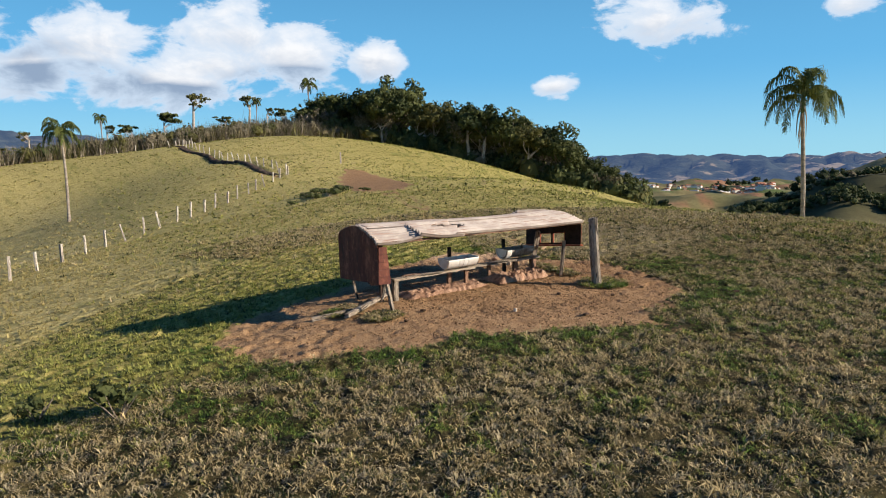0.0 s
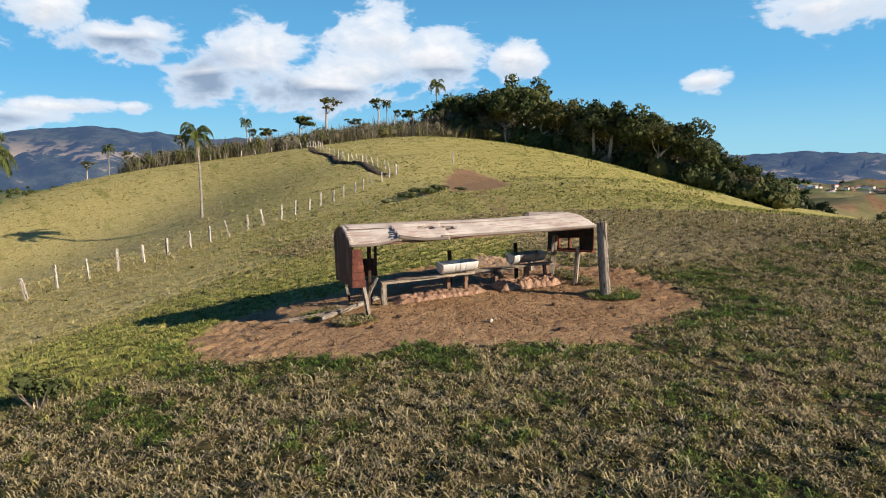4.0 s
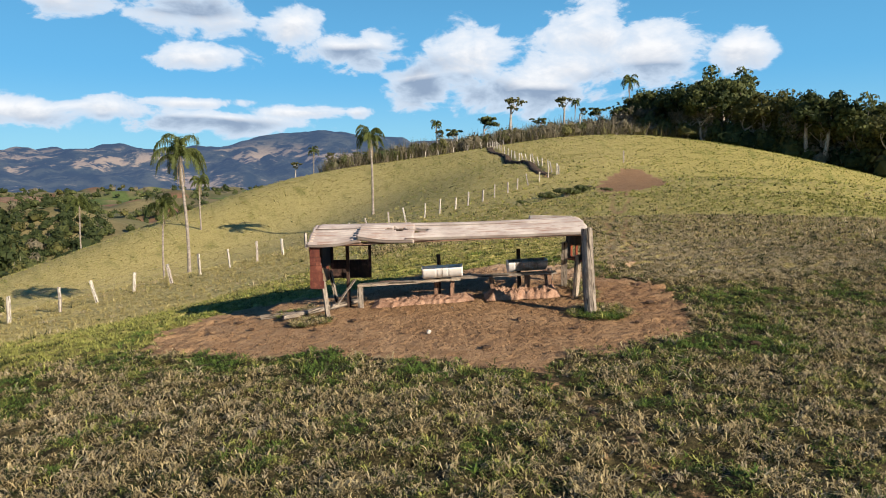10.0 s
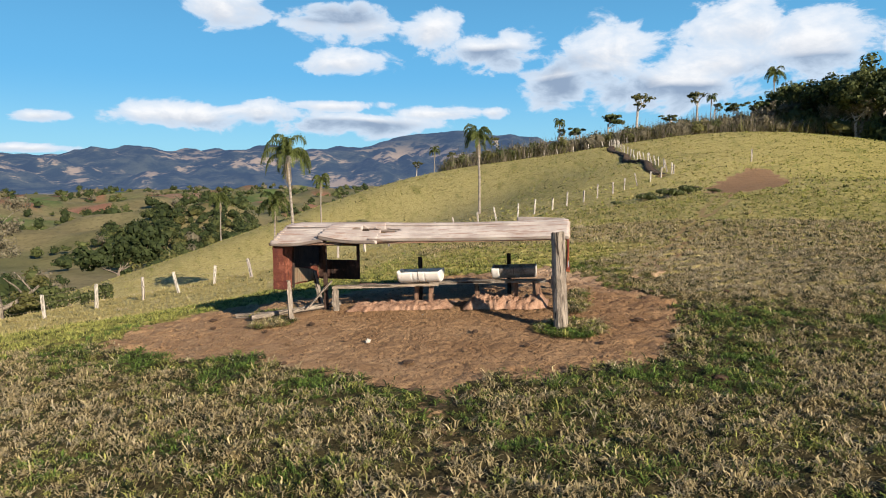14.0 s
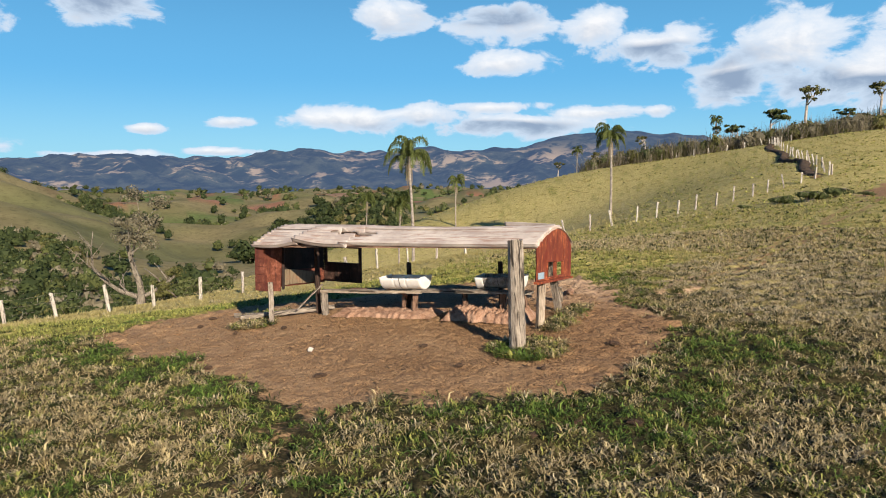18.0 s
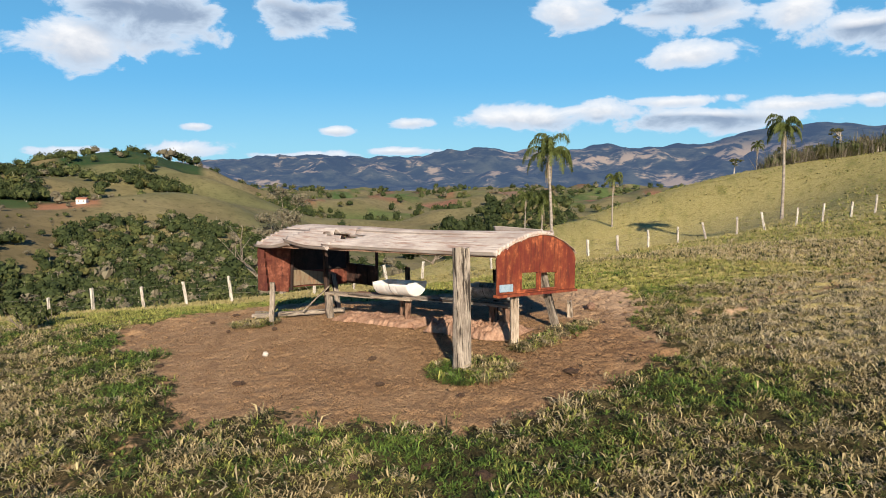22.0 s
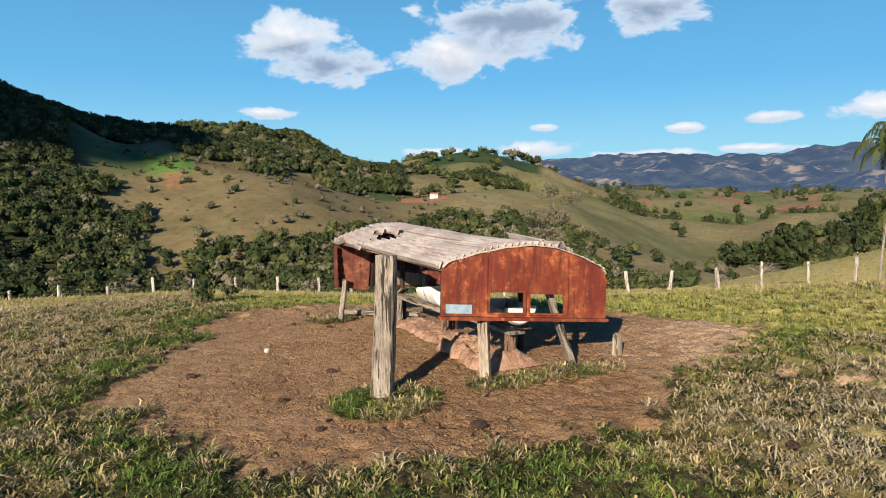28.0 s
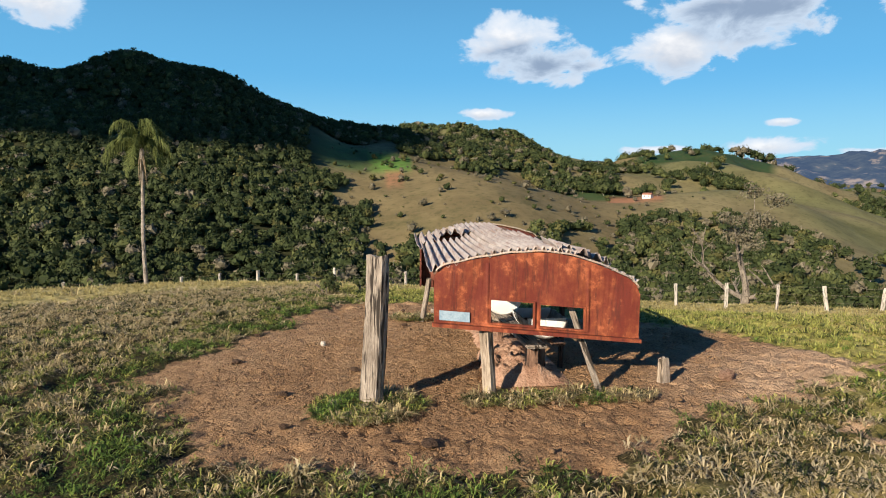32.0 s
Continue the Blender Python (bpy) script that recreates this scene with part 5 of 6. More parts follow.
fence("wire_fence", [(24.0, 112.0), (8.0, 118.0), (-6.0, 124.0)], 3.0, 5, "far wire fence below the scrub", 1.1, 2)
tall_post = timber("fence_post", (31.7, 63.9, ground_z(31.7, 63.9) - 0.3), (31.7, 63.9, ground_z(31.7, 63.9) + 1.45), 0.16, 0.14, M["bark_pale"], None, "", 91)
tagged(tall_post, "lone pale fence post standing on the upper pasture", "post")

# ---- woods and trees ----


def crown_forms(seed, count, n, size):
    """Low crown shapes for far trees: a dark lumpy core under loose leaf sprays, as triangles for a radius of one."""
    rn = np.random.RandomState(seed)
    forms = []
    for i in range(count):
        bm = bmesh.new()
        bmesh.ops.create_icosphere(bm, subdivisions=1, radius=0.72)
        bm.verts.ensure_lookup_table()
        core = np.array([[list(v.co * (1 + 0.22 * math.sin(5 * v.co.x + i) * math.cos(4 * v.co.y - i))) for v in f.verts] for f in bm.faces]) * np.array((1, 1, 0.78))
        bm.free()
        forms.append(np.concatenate([core, leaf_cloud(rn, n, 1.0, 0.85, size, 7)]))
    return forms


FORMS = crown_forms(4, 9, 125, 0.145)
SMALL_FORMS = crown_forms(6, 9, 72, 0.19)


def woods(name, x, y, radius, kinds, seed, label, trunk_share=0.35, sink=0.55, forms=FORMS):
    """A far wood: many crowns in one mesh, some with pale stems showing."""
    rn = np.random.RandomState(seed)
    z = height(x, y)
    tris, idx = [], []
    form = rn.randint(0, len(forms), len(x))
    for k, f in enumerate(forms):
        sel = np.where(form == k)[0]
        if not len(sel):
            continue
        a = rn.uniform(0, 6.283, len(sel))
        ca, sa = np.cos(a)[:, None, None], np.sin(a)[:, None, None]
        fx, fy, fz = f[None, :, :, 0], f[None, :, :, 1], f[None, :, :, 2]
        r = radius[sel][:, None, None]
        tall = rn.uniform(0.8, 1.35, len(sel))[:, None, None]
        px = (fx * ca - fy * sa) * r + x[sel][:, None, None]
        py = (fx * sa + fy * ca) * r + y[sel][:, None, None]
        pz = fz * r * tall + (z[sel] + radius[sel] * (1.35 - sink))[:, None, None]
        tris.append(np.stack([px, py, pz], -1).reshape(-1, 3, 3))
        idx.append(np.repeat(kinds[sel], f.shape[0]))
    stem = np.where(rn.rand(len(x)) < trunk_share)[0]
    if len(stem):
        w = 0.05 * radius[stem]
        h = radius[stem] * rn.uniform(1.2, 2.3, len(stem))
        lean = rn.uniform(-0.12, 0.12, (len(stem), 2)) * h[:, None]
        base = np.stack([x[stem], y[stem], z[stem] - 0.5], -1)
        top = base + np.stack([lean[:, 0], lean[:, 1], h], -1)
        for a in (0.0, 2.1, 4.2):
            o1 = np.stack([np.cos(a) * w, np.sin(a) * w, 0 * w], -1)
            o2 = np.stack([np.cos(a + 2.1) * w, np.sin(a + 2.1) * w, 0 * w], -1)
            tris.append(np.stack([base + o1, base + o2, top], 1))
            idx.append(np.full(len(stem), 4))
    t = np.concatenate(tris)
    ob = quick_mesh(name, t.reshape(-1, 3), np.arange(len(t) * 3).reshape(-1, 3), [M["leaf_dark"], M["leaf"], M["leaf_olive"], M["leaf_bare"], M["bark_pale"]], np.concatenate(idx))
    return tagged(ob, label, "trees", kind="stuff")


def polar(bearing, r):
    return -r * np.sin(np.radians(bearing)), r * np.cos(np.radians(bearing))


def pick(rn, n, p):
    return rn.choice(4, n, p=p)


rw = np.random.RandomState(21)
# the dark wood on the hill across the valley
n = 9500
b, r = rw.uniform(85.5, 117, n), 105 + 430 * rw.rand(n) ** 0.62
x, y = polar(b, r)
keep = ~((b < 90.5) & (r > 285) & (r < 380)) & ~((b < 89) & (r > 200) & (r < 300) & (rolling(x, y, 60.0, 2, 5) > -0.1))
# the high share of dark leaves deepens the cloud's shade by colour
woods("woods", x[keep], y[keep], rw.uniform(1.3, 2.9, n)[keep] * (0.85 + r[keep] / 1400), pick(rw, n, (0.76, 0.15, 0.04, 0.05))[keep], 31, "dense wood on the steep hillside, cloud shade deepened with dark leaves", 0.2, forms=SMALL_FORMS)
n = 900
b, r = rw.uniform(116, 148, n), 105 + 430 * rw.rand(n) ** 0.62
x, y = polar(b, r)
woods("woods", x, y, rw.uniform(3.4, 5.6, n), pick(rw, n, (0.6, 0.3, 0.05, 0.05)), 39, "dense dark wood round the valley head", 0.1, forms=SMALL_FORMS)
# the wooded hill to its right, and the wooded valley bottom
n = 4600
b, r = rw.uniform(61, 91, n), rw.uniform(330, 690, n)
x, y = polar(b, r)
keep = (r > 335 + 55 * rolling(x, y, 120.0, 2, 6)) & ~((b < 69) & (rolling(x, y, 110.0, 2, 8) > 0.1)) & ~((b > 83) & (r < 385))
woods("woods", x[keep], y[keep], rw.uniform(1.6, 3.3, n)[keep], pick(rw, n, (0.60, 0.25, 0.06, 0.09))[keep], 32, "dark mixed wood on the rounded hill", 0.25, forms=SMALL_FORMS)
n = 5200
b, r = rw.uniform(38, 92, n), rw.uniform(95, 310, n)
x, y = polar(b, r)
edge = 212 + 34 * rolling(x, y, 70.0, 2, 16) - 26 * step(68, 80, b) + 26 * step(84, 90, b) + 75 * step(42, 50, b) * (1 - step(58, 66, b))
keep = (r < edge) & (r > 92 + 18 * rolling(x, y, 40.0, 2, 9) + 30 * (1 - step(40, 62, b))) & ((b > 47) | (rolling(x, y, 55.0, 2, 12) > 0.0))
woods("woods", x[keep], y[keep], rw.uniform(1.2, 3.0, n)[keep], pick(rw, n, (0.56, 0.25, 0.07, 0.12))[keep], 33, "mixed green and grey woodland in the valley bottom", 0.5, forms=SMALL_FORMS)
# scattered trees and bushes on the pasture spur
n = 520
b, r = rw.uniform(56, 89, n), rw.uniform(170, 350, n)
x, y = polar(b, r)
keep = rolling(x, y, 60.0, 3, 24) + rw.uniform(-0.7, 0.7, n) > 0.05
woods("scattered_trees", x[keep], y[keep], (0.5 + 1.9 * rw.rand(n) ** 2.2)[keep], pick(rw, n, (0.20, 0.22, 0.22, 0.36))[keep], 34, "scattered bushes and bare grey trees on the pasture spur", 0.7, 0.55)
# clumps and hedges over the rolling farmland
n = 5200
b, r = rw.uniform(-8, 62, n), 190 + 1900 * rw.rand(n) ** 0.85
x, y = polar(b, r)
clump = rolling(x, y, 300.0, 3, 17) + 0.25 * rolling(x, y, 70.0, 2, 27)
hedge = np.abs(rolling(x, y, 380.0, 2, 37))
keep = ((clump > 0.34) | (hedge < 0.04) | (rw.rand(n) < 0.012)) & ~((b > 50) & (r > 530) & (r < 650)) & ~((b < 4) & (r < 330))
woods("woods", x[keep], y[keep], (rw.uniform(2.2, 4.6, n) * (0.8 + r / 1500))[keep], pick(rw, n, (0.50, 0.34, 0.10, 0.06))[keep], 35, "clumps of dark trees over rolling farmland", 0.2, 0.45)
for b0, b1, r0, r1, n, sd in ((18, 33, 320, 430, 330, 51), (41.5, 47.5, 470, 560, 170, 52), (52, 60, 400, 440, 120, 53), (63, 66, 330, 420, 90, 54)):
    b, r = rw.uniform(b0, b1, n), rw.uniform(r0, r1, n)
    x, y = polar(b, r)
    keep = np.hypot((b - (b0 + b1) / 2) / (b1 - b0) * 2, (r - (r0 + r1) / 2) / (r1 - r0) * 2) < 0.85 + 0.3 * rolling(x, y, 60.0, 2, 13)
    woods("woods", x[keep], y[keep], rw.uniform(2.4, 4.8, n)[keep], pick(rw, n, (0.50, 0.36, 0.10, 0.04))[keep], sd, "dark grove on the rolling farmland", 0.3)
# trees along the skyline above the coffee rows
n = 70
b, r = rw.uniform(52, 69, n), rw.uniform(640, 668, n)
x, y = polar(b, r)
woods("skyline_trees", x, y, rw.uniform(2.6, 5.4, n), pick(rw, n, (0.6, 0.3, 0.0, 0.1)), 36, "row of trees along the hilltop", 0.9, 0.0)
# farmland woods towards the town
n = 2600
b, r = rw.uniform(-78, -46, n), 320 + 1700 * rw.rand(n)
x, y = polar(b, r)
clump = rolling(x, y, 260.0, 3, 23)
keep = (clump > 0.42) & ~((b < -52) & (b > -65) & (r > 1050) & (r < 1420))
woods("woods", x[keep], y[keep], (rw.uniform(2.6, 5.0, n) * (0.8 + r / 1600))[keep], pick(rw, n, (0.7, 0.25, 0.0, 0.05))[keep], 37, "dark woods on the far side of the valley", 0.0, 0.45)

# woods and hedgerows on the long hill before the town
n = 1500
b, r = rw.uniform(-84, -62, n), rw.uniform(440, 660, n)
x, y = polar(b, r)
keep = (r < 520 + 26 * rolling(x, y, 90.0, 2, 29)) | (np.abs(r - 575 - 1.2 * (b + 70)) < 9) | (rolling(x, y, 120.0, 2, 35) > 0.62)
# mostly dark leaves here, in place of the cloud's shade
woods("woods", x[keep], y[keep], rw.uniform(1.8, 3.8, n)[keep], pick(rw, n, (0.70, 0.22, 0.03, 0.05))[keep], 38, "woods and hedgerows on the long hill before the town, dark leaves for cloud shade", 0.1, 0.5, SMALL_FORMS)

# the wood on the crest of the home hill, tree by tree
KINDS = [tree("forest_tree", "tall dark-leaved forest tree at the edge of the hilltop wood", 12.5, 3.6, 101, "leaf_dark", 3000, "bark_grey", 0.24, 1.0, 0.45, group="hilltop wood"),
         tree("forest_tree", "broad green forest tree in the hilltop wood", 10.5, 3.9, 102, "leaf", 3000, "bark_grey", 0.24, 0.95, 0.38, group="hilltop wood"),
         tree("forest_tree", "olive-green forest tree in the hilltop wood", 9.5, 3.2, 103, "leaf_olive", 2400, "bark_pale", 0.22, 0.95, 0.42, group="hilltop wood"),
         tree("forest_tree", "slender forest tree with a high layered crown", 14.0, 3.0, 104, "leaf", 2000, "bark_pale", 0.22, 0.6, 0.60, group="hilltop wood"),
         tree("forest_tree", "leafless grey forest tree among the green ones", 10.0, 3.0, 105, "leaf_bare", 1100, "bark_pale", 0.17, 0.9, 0.42, group="hilltop wood")]
rt = random.Random(9)
for i in range(150):
    a = rt.uniform(27.0, 53.5)
    d = np.interp(a, (27.5, 31, 36, 44, 50.5), (156, 150, 146, 141, 139)) + 46 * rt.random() ** 1.4
    px, py = -10.6 + d * math.sin(radians(a)), -12.1 + d * math.cos(radians(a))
    k = rt.choices(range(5), (0.14, 0.26, 0.28, 0.15, 0.17))[0]
    sc = rt.uniform(0.75, 1.15) * np.interp(a, (27.0, 31, 34, 37, 41, 46, 49, 51, 53.5), (0.75, 1.0, 1.42, 1.32, 1.22, 1.25, 1.0, 0.75, 0.5))
    if i < 5:
        put(KINDS[i], px, py, rt.uniform(0, 6.28), sc, 0.2)
    else:
        again(KINDS[k], px, py, rt.uniform(0, 6.28), sc, 0.2)
# undergrowth that closes the wood's edge
n = 950
a, d = rw.uniform(26, 54.5, n), rw.uniform(-1, 26, n)
d = d + np.interp(a, (26, 31, 36, 44, 52), (158, 151, 147, 142, 137))
woods("undergrowth", -10.6 + d * np.sin(np.radians(a)), -12.1 + d * np.cos(np.radians(a)), rw.uniform(1.3, 3.4, n), pick(rw, n, (0.24, 0.36, 0.24, 0.16)), 41, "dense undergrowth along the edge of the hilltop wood", 0.6, 0.7)

# dry scrub along the ridge, with a few standing trees
n = 900
a = rw.uniform(2.0, 31, n)
d = np.interp(a, (4, 13, 20, 26, 31), (132, 134, 138, 146, 152)) + 26 * rw.rand(n) ** 1.3
woods("scrub", (-10.6 + d * np.sin(np.radians(a)))[:330], (-12.1 + d * np.cos(np.radians(a)))[:330], rw.uniform(0.8, 2.0, 330), pick(rw, 330, (0.05, 0.15, 0.30, 0.50)), 42, "dry grey-brown scrub along the ridge fence", 1.0, 0.6)
x, y = np.repeat(-10.6 + d * np.sin(np.radians(a)), 3) + rw.normal(0, 1.2, 3 * n), np.repeat(-12.1 + d * np.cos(np.radians(a)), 3) + rw.normal(0, 1.2, 3 * n)
blades("dry_brush", np.stack([x, y, height(x, y) - 0.1], -1), rw.uniform(2.2, 5.6, 3 * n) * (0.75 + 0.35 * rolling(x, y, 9.0, 2, 66)), rw.choice(3, 3 * n, p=(0.5, 0.28, 0.22)), 15, [M["leaf_bare"], M["bark_grey"], M["leaf_olive"]], 43, "tall leafless brush and saplings along the ridge fence", 0.5, 0.012, True)
ridge_tree = tree("ridge_tree", "sparse flat-crowned tree on the dry ridge", 7.0, 2.4, 121, "leaf", 760, "bark_pale", 0.26, 0.38, 0.62, group="ridge trees")
bare_tree = tree("ridge_tree", "thin nearly leafless tree on the dry ridge", 9.5, 1.7, 122, "leaf_olive", 320, "bark_pale", 0.22, 0.5, 0.6, group="ridge trees")
SPOTS = ((17.5, 150, 1.35, 1), (15.3, 148, 1.15, 0), (12.8, 150, 0.85, 0), (21.8, 156, 1.15, 1), (28.0, 160, 1.45, 0), (19.8, 156, 0.75, 0), (6.0, 150, 0.9, 1), (4.5, 143, 0.6, 0), (23.2, 152, 0.8, 1), (26.3, 156, 0.95, 0), (2.0, 160, 0.9, 1), (-1.0, 150, 0.7, 1), (11.2, 150, 0.8, 1), (24.6, 158, 0.9, 0))
for i, (a, d, sc, k) in enumerate(SPOTS):
    px, py = -10.6 + d * math.sin(radians(a)), -12.1 + d * math.cos(radians(a))
    src = (ridge_tree, bare_tree)[k]
    if i < 2:
        put((bare_tree, ridge_tree)[i], px, py, i, sc, 0.1)
    else:
        again(src, px, py, i * 1.7, sc, 0.1)

# single trees on the near slopes
dark = put(tree("round_tree", "dense dark round-crowned tree below the fence", 7.5, 3.9, 131, "leaf_dark", 4200, "bark", 0.30, 0.8, 0.35), -68.6, 109.8, 0.0, 1.65, 2.2)
again(dark, 29.8, 160.0, 2.0, 0.42, 0.4, "low dark round tree standing on the ridge")
again(dark, -86.0, 84.0, 1.0, 0.85, 1.0, "dark round-crowned tree in the valley below the pasture")
again(dark, -60.0, 58.0, 2.2, 0.6, 1.0, "small dark tree in the valley below the pasture")


def old_tree():
    """The half-dead tree by the fence: a leaning pale trunk, a long bare limb to one side, a thin crown and live shoots."""
    t = thing("old_tree", "half-dead leaning tree with bare pale limbs and sparse leaves", "tree")
    rnd, rn = random.Random(6), np.random.RandomState(6)
    v, f, ends, high = [], [], [], []
    fork = Vector((0.05, 0.1, 1.3))
    limb(v, f, [Vector((0, 0, -0.4)), Vector((0.0, 0, 0.3)), Vector((0.02, 0.05, 0.8)), fork], [0.62, 0.40, 0.33, 0.30], 9)
    branch(v, f, rnd, fork, Vector((-0.25, -0.15, 1.0)), 4.6, 0.26, 2, high, 0.16)
    branch(v, f, rnd, fork - Vector((0, 0, 0.3)), Vector((-0.75, -0.55, 0.42)), 4.2, 0.20, 2, ends, 0.20)
    branch(v, f, rnd, fork - Vector((0, 0, 0.2)), Vector((0.8, 0.6, 0.5)), 3.0, 0.18, 1, [], 0.18)
    branch(v, f, rnd, fork - Vector((0, 0, 0.6)), Vector((-0.9, 0.1, 0.15)), 3.2, 0.13, 1, [], 0.2)
    add_mesh("trunk", v, f, M["bark_grey"], t)
    tris = [leaf_cloud(rn, 430, 1.25, 0.7, 0.085, 5) + np.array(p) for p, r in high]
    q = np.concatenate(tris)
    quick_mesh("crown", q.reshape(-1, 3), np.arange(len(q) * 3).reshape(-1, 3), [M["leaf_bare"]]).parent = t
    q = np.concatenate([leaf_cloud(rn, 220, 1.0, 0.7, 0.12, 5) + np.array(p) for p in ((1.4, 1.0, 2.0), (2.2, 1.6, 2.7), (0.9, 1.5, 1.2), (1.9, 0.7, 1.4))])
    quick_mesh("live_shoot", q.reshape(-1, 3), np.arange(len(q) * 3).reshape(-1, 3), [M["leaf_olive"]]).parent = t
    return t


put(old_tree(), -29.5, 26.7, 0.0, 0.92, 0.1)


def bush(label, radius, seed, leaf="leaf", n=240, size=0.06, group="", flat=1.0):
    t = thing("bush", label, "bush", group)
    rn, rnd = np.random.RandomState(seed), random.Random(seed)
    v, f = [], []
    for i in range(7):
        a = rnd.uniform(0, 6.28)
        limb(v, f, [Vector((0, 0, -0.05)), Vector((math.cos(a), math.sin(a), 1.1)) * radius * 0.5, Vector((math.cos(a) * 0.9, math.sin(a) * 0.9, rnd.uniform(0.8, 1.3) * flat)) * radius], [0.02 * radius + 0.004] * 2 + [0.003], 4)
    add_mesh("stems", v, f, M["bark"], t)
    q = leaf_cloud(rn, n, radius, 0.8 * flat, size, 6) + np.array((0, 0, radius * 0.72 * flat))
    quick_mesh("foliage", q.reshape(-1, 3), np.arange(len(q) * 3).reshape(-1, 3), [M[leaf]]).parent = t
    return t


put(bush("small leafy green weed bush in the grass", 0.42, 1, "leaf", 320, 0.05), -8.65, -1.75)
put(bush("low green bush on the dry pasture", 0.30, 2, "leaf", 160, 0.05), -9.6, -0.7)
shrub = put(bush("green shrub below the upper bare patch", 1.1, 3, "leaf", 420, 0.10, "shrubs by the bare patch", 0.4), 14.6, 35.1)
for px, py, sc in ((12.8, 34.4, 0.8), (16.4, 36.4, 0.9), (13.6, 37.0, 0.7), (17.6, 34.8, 0.5), (15.5, 38.5, 0.8), (10.6, 33.6, 0.5)):
    again(shrub, px, py, px, sc)
tall_shrub = put(bush("leafy green shrub beyond the fence", 0.9, 4, "leaf", 520, 0.09), -22.5, 26.5)
for px, py, sc in ((-27.0, 29.5, 1.6), (-33.0, 24.0, 1.5), (-31.0, 31.0, 1.9), (-38.0, 36.0, 2.0), (-24.0, 24.0, 1.0), (-36.0, 14.0, 1.3), (-20.5, 22.0, 0.7), (-42.0, 48.0, 2.2), (-46.0, 28.0, 2.2)):
    again(tall_shrub, px, py, px, sc, 0.1, "leafy green shrub beyond the fence")

# the eroded bank beside the climbing fence, and a dark feed box on the crest
def scarp(s, t):
    x, y = 20.0 + 4.3 * s - 0.5 * math.sin(s * 19) + 0.3 * noise.noise(Vector((s * 60, 0, 3))), 57 + 56 * s
    h = (0.34 + 0.34 * noise.noise(Vector((s * 40, 0, 0)))) * (0.3 + 0.7 * math.sin(math.pi * min(1.0, s * 1.3)))
    across = (-0.9, -0.75, -0.62, -0.3, 0.4, 1.3)[round(t * 5)]
    rise = (-0.35, 0.0, 0.75, 1.0, 0.7, -0.1)[round(t * 5)]
    return x + across * 0.5, y, ground_z(x + across * 0.5, y) + h * rise


bm = bmesh.new()
grid_sheet(bm, 160, 5, scarp)
# the shade on the bank's face is put into its earth colour
tagged(part("earth_bank", bm, M["shaded_earth"], None, ""), "eroded earth bank along the ditch by the fence, shade put in its colour", "earth bank")
crate = thing("feed_box", "dark wooden feed box standing on the crest", "feed box", m=Matrix.Translation((59.0, 141.5, ground_z(59.0, 141.5))))
for nm, q in (("side", (-0.9, 0.9, -0.5, -0.44, 0.1, 1.0)), ("side", (-0.9, 0.9, 0.44, 0.5, 0.1, 1.0)), ("end", (-0.9, -0.84, -0.44, 0.44, 0.1, 1.0)), ("end", (0.84, 0.9, -0.44, 0.44, 0.1, 1.0)), ("bottom", (-0.84, 0.84, -0.44, 0.44, 0.1, 0.16))):
    bm = bmesh.new()
    box(bm, *q, 0.01)
    part(nm, bm, M["dark_wood"], crate)
for ax in (-0.8, 0.8):
    for ay in (-0.4, 0.4):
        bm = bmesh.new()
        box(bm, ax - 0.05, ax + 0.05, ay - 0.04, ay + 0.04, -0.2, 0.1)
        part("leg", bm, M["dark_wood"], crate)

# ---- the yard's small things ----
def lump(name, x, y, rx, ry, h, mat, seed, label, category, group=""):
    """A rough lump half sunk in the ground."""
    bm = bmesh.new()
    bmesh.ops.create_icosphere(bm, subdivisions=2 if category == "clod" else 3, radius=1.0)
    for p in bm.verts:
        q = noise.noise(p.co * 1.7 + Vector((seed, 0, 0))) * 0.35 + noise.noise(p.co * 4.5 + Vector((0, seed, 0))) * 0.16
        p.co = p.co * (1 + q)
    ob = part(name, bm, mat, None, "")
    ob.matrix_world = Matrix.Translation((x, y, ground_z(x, y) + h * 0.15)) @ Matrix.Rotation(seed * 1.3, 4, "Z") @ Matrix.Diagonal((rx, ry, h, 1))
    return tagged(ob, label, category, group)


lump("stone", -0.76, -1.98, 0.05, 0.04, 0.04, M["stone_white"], 3, "pale rounded stone lying on the bare earth", "stone")
lump("stone", 2.95, 2.75, 0.10, 0.08, 0.07, M["clay"], 4, "reddish stone on the trodden earth", "stone")
for i, (px, py, r) in enumerate(((0.06, -3.24, 0.13), (2.84, -4.36, 0.16), (4.0, -1.08, 0.15), (1.06, -1.58, 0.10), (-2.13, -0.46, 0.11), (-4.6, 0.75, 0.13), (3.3, -4.75, 0.13), (-4.2, -0.2, 0.09), (3.1, -2.45, 0.08),
                                 (4.35, -4.2, 0.13), (1.9, -2.5, 0.09), (6.2, 0.75, 0.13), (3.75, -4.2, 0.10), (-2.9, -0.9, 0.07), (4.75, 1.05, 0.10), (-1.9, -3.1, 0.09), (5.3, -2.4, 0.12), (-6.6, -5.2, 0.12), (0.9, -6.4, 0.12))):
    lump("dung", px, py, r * 0.66, r * 0.5, 0.028, M["dung"], i + 10, "dry dark cow dung on the ground", "dung", "dung on the yard")
rd = random.Random(14)
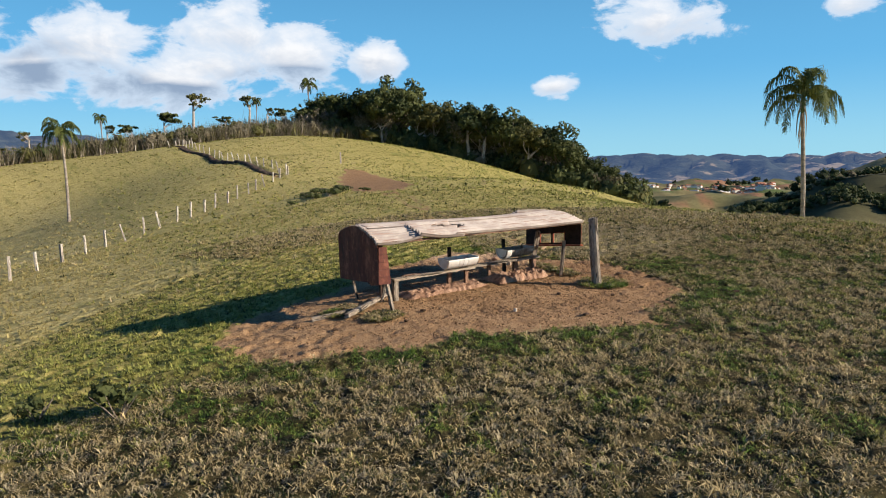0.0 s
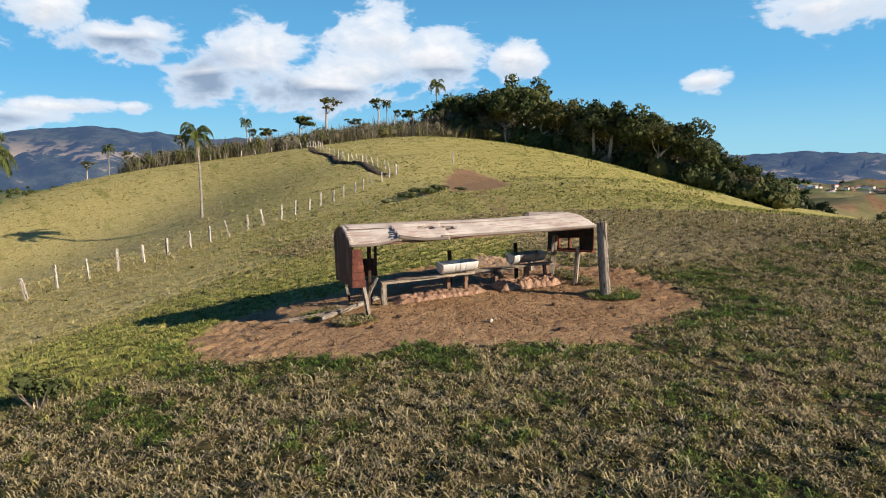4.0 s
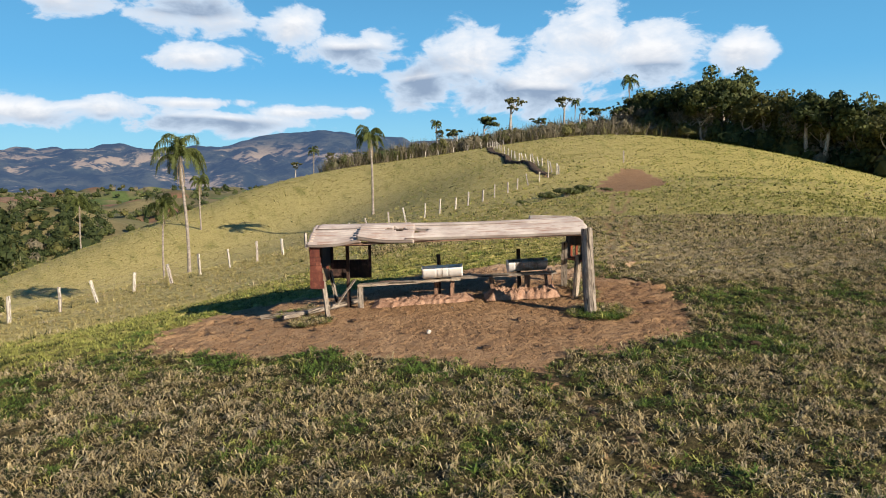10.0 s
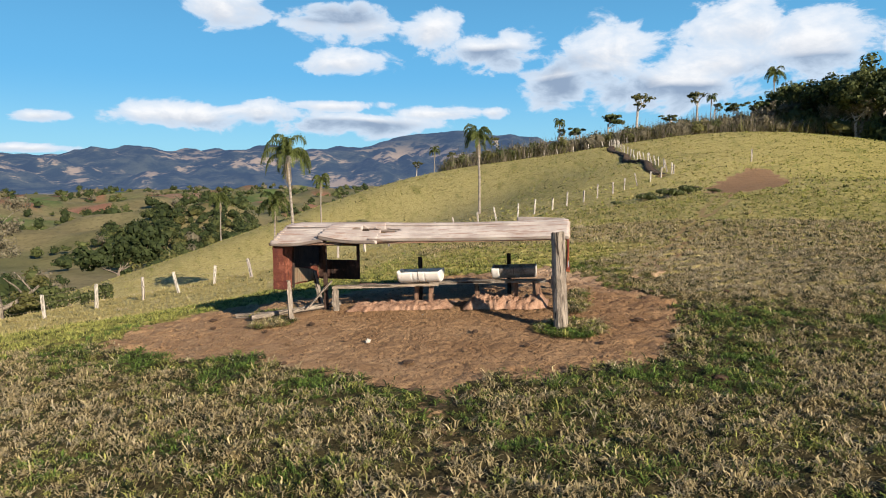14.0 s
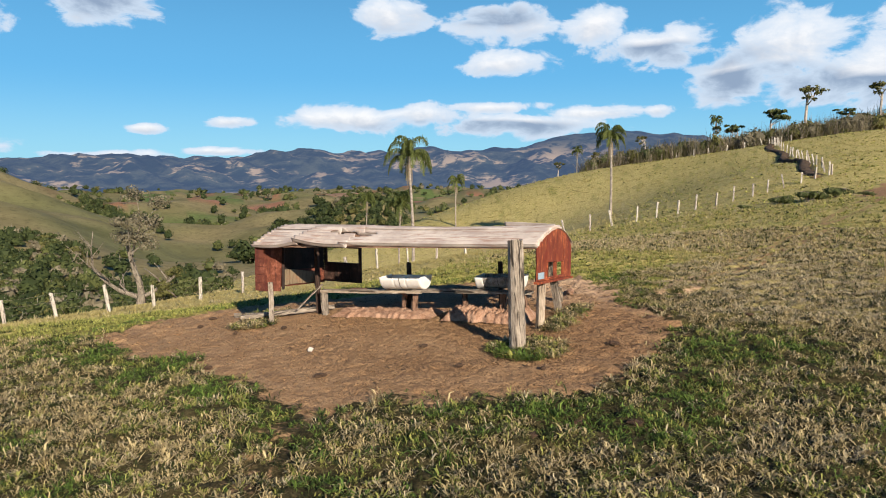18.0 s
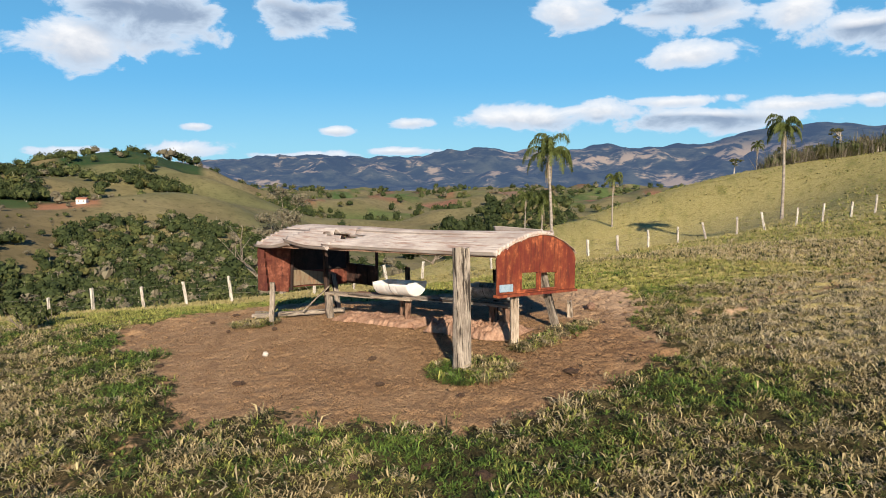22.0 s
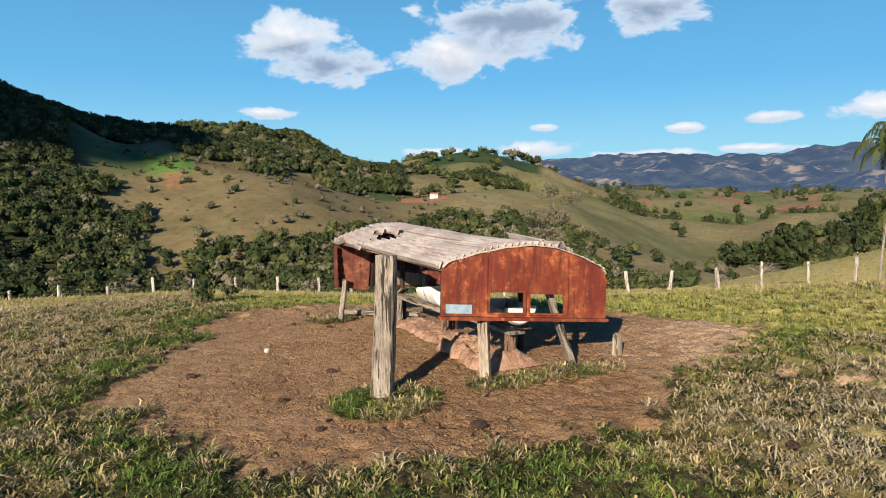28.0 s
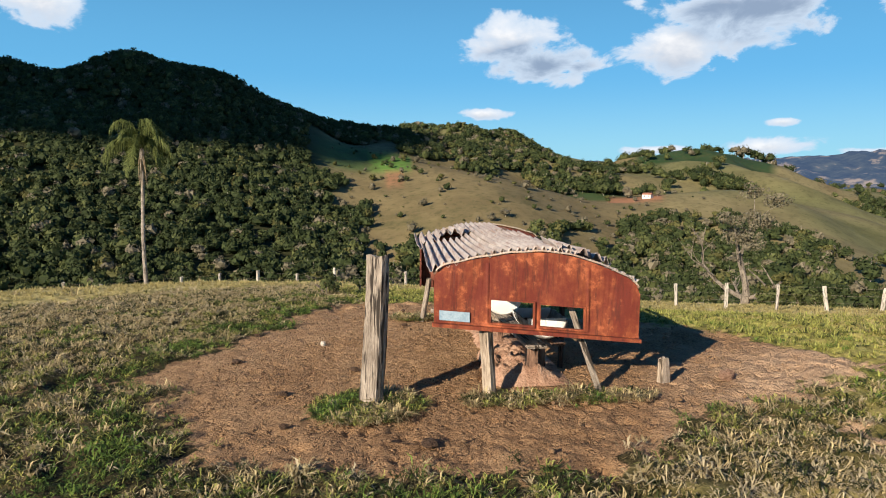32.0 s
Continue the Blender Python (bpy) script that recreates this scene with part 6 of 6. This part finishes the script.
for i in range(230):
    a, d = rd.uniform(0, 6.28), math.sqrt(rd.random())
    px, py = -0.45 + 5.2 * d * math.cos(a), 0.2 + 3.9 * d * math.sin(a)
    if 0.2 < px + 2.9 < 5.6 and -0.2 < py < 2.4:
        continue
    r = 0.010 + 0.026 * rd.random() ** 2
    lump("clod", px, py, r, r * rd.uniform(0.7, 1.0), r * 0.7, M["clod"], i + 40, "small clod of trodden earth", "clod", "clods on the yard")


def crumbs(n, seed):
    """Loose crumbs of trodden earth all over the yard: small eight-sided lumps in one mesh."""
    rn = np.random.RandomState(seed)
    a, d = rn.uniform(0, 6.283, n), np.sqrt(rn.rand(n)) * 6.6
    x, y = -0.3 + d * np.cos(a), 0.2 + d * np.sin(a)
    keep = (soil_mask(x, y) > 0.35 + 0.4 * rn.rand(n)) & (rolling(x, y, 1.3, 3, 36) + rn.uniform(-0.5, 0.5, n) - 0.45 * step(-1.5, 2.5, x) * step(-1.5, 0.5, y) > 0.0)
    x, y = x[keep], y[keep]
    r = 0.006 + 0.019 * rn.rand(len(x)) ** 2.5
    z = height(x, y) - 0.03 - 0.012 * rn.rand(len(x))
    form = np.array(((1, 0, 0), (0, 1, 0), (-1, 0, 0), (0, -1, 0), (0, 0, 0.75), (0, 0, -0.6)), float)
    turn = rn.uniform(0, 6.283, len(x))
    v = form[None] * rn.uniform(0.6, 1.35, (len(x), 6, 1)) * r[:, None, None]
    ca, sa = np.cos(turn)[:, None], np.sin(turn)[:, None]
    v = np.stack([v[..., 0] * ca - v[..., 1] * sa + x[:, None], v[..., 0] * sa + v[..., 1] * ca + y[:, None], v[..., 2] + (z + 0.4 * r)[:, None]], -1)
    f = np.array(((0, 1, 4), (1, 2, 4), (2, 3, 4), (3, 0, 4), (1, 0, 5), (2, 1, 5), (3, 2, 5), (0, 3, 5)))
    f = (np.arange(len(x))[:, None, None] * 6 + f[None]).reshape(-1, 3)
    return tagged(quick_mesh("earth_crumbs", v.reshape(-1, 3), f, [M["clod"]]), "loose crumbs of trodden red earth", "earth", kind="stuff")


crumbs(48000, 15)


def clay_bank(u0, u1, v0, v1, tall, seed, label):
    """A worn bank of red clay, steep and undercut on its front side."""
    za, zb, zc = floor_z(u0, v0), floor_z(u1, v0), floor_z(u0, v1)
    plane = (za, (zb - za) / (u1 - u0), (zc - za) / (v1 - v0))

    def place(s, t):
        u, v = u0 + (u1 - u0) * s, v0 + (v1 - v0) * t
        e = min(1.0, min(s, 1 - s) / 0.08)
        front = min(1.0, t / 0.10) ** 0.5 if t < 0.10 else 1.0
        back = 1.0 if t < 0.5 else max(0.0, 1 - (t - 0.5) / 0.5)
        q = noise.noise(Vector((u * 2.6, v * 2.6, seed))) * 0.55 + noise.noise(Vector((u * 8, v * 8, seed))) * 0.42 + noise.noise(Vector((u * 21, v * 21, seed))) * 0.34
        h = tall * e * front * back * (1 + q)
        shift = 0.14 * (noise.noise(Vector((u * 3.5, 1.7, seed))) + 0.5 * noise.noise(Vector((u * 9, 4.7, seed)))) * (1 - t)
        x, y = yard(u, v + shift)
        return x, y, plane[0] + plane[1] * (u - u0) + plane[2] * (v - v0) + max(0, h) - 0.02
    bm = bmesh.new()
    grid_sheet(bm, 90, 34, place)
    ob = part("clay_bank", bm, M["clay"], None, "", smooth=True)
    return tagged(ob, label, "earth bank", "clay banks")


clay_bank(1.15, 3.45, 0.80, 1.75, 0.095, 1, "low worn bank of red clay under the bench")
clay_bank(3.70, 5.40, 0.74, 1.70, 0.17, 5, "crumbling bank of red clay under the second trough")

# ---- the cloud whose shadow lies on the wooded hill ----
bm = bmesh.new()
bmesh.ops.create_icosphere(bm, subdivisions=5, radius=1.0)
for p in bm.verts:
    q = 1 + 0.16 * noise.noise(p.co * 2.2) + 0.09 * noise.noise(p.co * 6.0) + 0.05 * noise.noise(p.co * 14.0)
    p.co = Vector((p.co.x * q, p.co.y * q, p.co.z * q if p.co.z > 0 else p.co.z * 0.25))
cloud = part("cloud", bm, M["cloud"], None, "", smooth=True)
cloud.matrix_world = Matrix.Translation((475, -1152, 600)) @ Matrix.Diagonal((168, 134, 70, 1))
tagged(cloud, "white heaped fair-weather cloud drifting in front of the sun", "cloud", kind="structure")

# ---- far buildings ----
def house(label, w, d, h, wall, roof, group):
    t = thing("house", label, "house", group)
    bm = bmesh.new()
    box(bm, -w / 2, w / 2, -d / 2, d / 2, -2.0, h)
    part("wall", bm, M[wall], t)
    bm = bmesh.new()
    v = [bm.verts.new(p) for p in ((-w / 2 - 0.6, -d / 2 - 0.6, h), (w / 2 + 0.6, -d / 2 - 0.6, h), (w / 2 + 0.6, d / 2 + 0.6, h), (-w / 2 - 0.6, d / 2 + 0.6, h), (-w / 2 - 0.6, 0, h + d * 0.28), (w / 2 + 0.6, 0, h + d * 0.28))]
    for q in ((0, 1, 5, 4), (2, 3, 4, 5), (3, 0, 4), (1, 2, 5), (3, 2, 1, 0)):
        bm.faces.new([v[i] for i in q])
    part("roof", bm, M[roof], t)
    for i in (-1, 1):
        bm = bmesh.new()
        box(bm, i * w * 0.25 - 0.7, i * w * 0.25 + 0.7, -d / 2 - 0.05, -d / 2 + 0.02, h * 0.35, h * 0.75)
        part("window", bm, M["black_iron"], t)
    return t


HOMES = [house("small white house with a red tiled roof in the far town", 13, 10, 5, "wall_white", "roof_tile", "town houses"),
         house("ochre house with a red tiled roof in the far town", 12, 9, 4.5, "wall_ochre", "roof_tile", "town houses"),
         house("white hall with a grey metal roof in the far town", 26, 16, 7, "wall_white", "roof_grey", "town houses")]
rh = random.Random(3)
for i in range(285):
    b, r = rh.uniform(-65.0, -54.0), rh.uniform(1060, 1330)
    px, py = polar(b, r)
    k = i if i < 3 else rh.choices((0, 1, 2), (0.6, 0.32, 0.08))[0]
    (put if i < 3 else again)(HOMES[k], float(px), float(py), rh.uniform(0, 3.1), rh.uniform(0.42, 0.75))
px, py = polar(61.0, 322.0)
again(HOMES[0], float(px), float(py), 0.7, 0.32, 0.0, "small white farmhouse by a cut red bank")
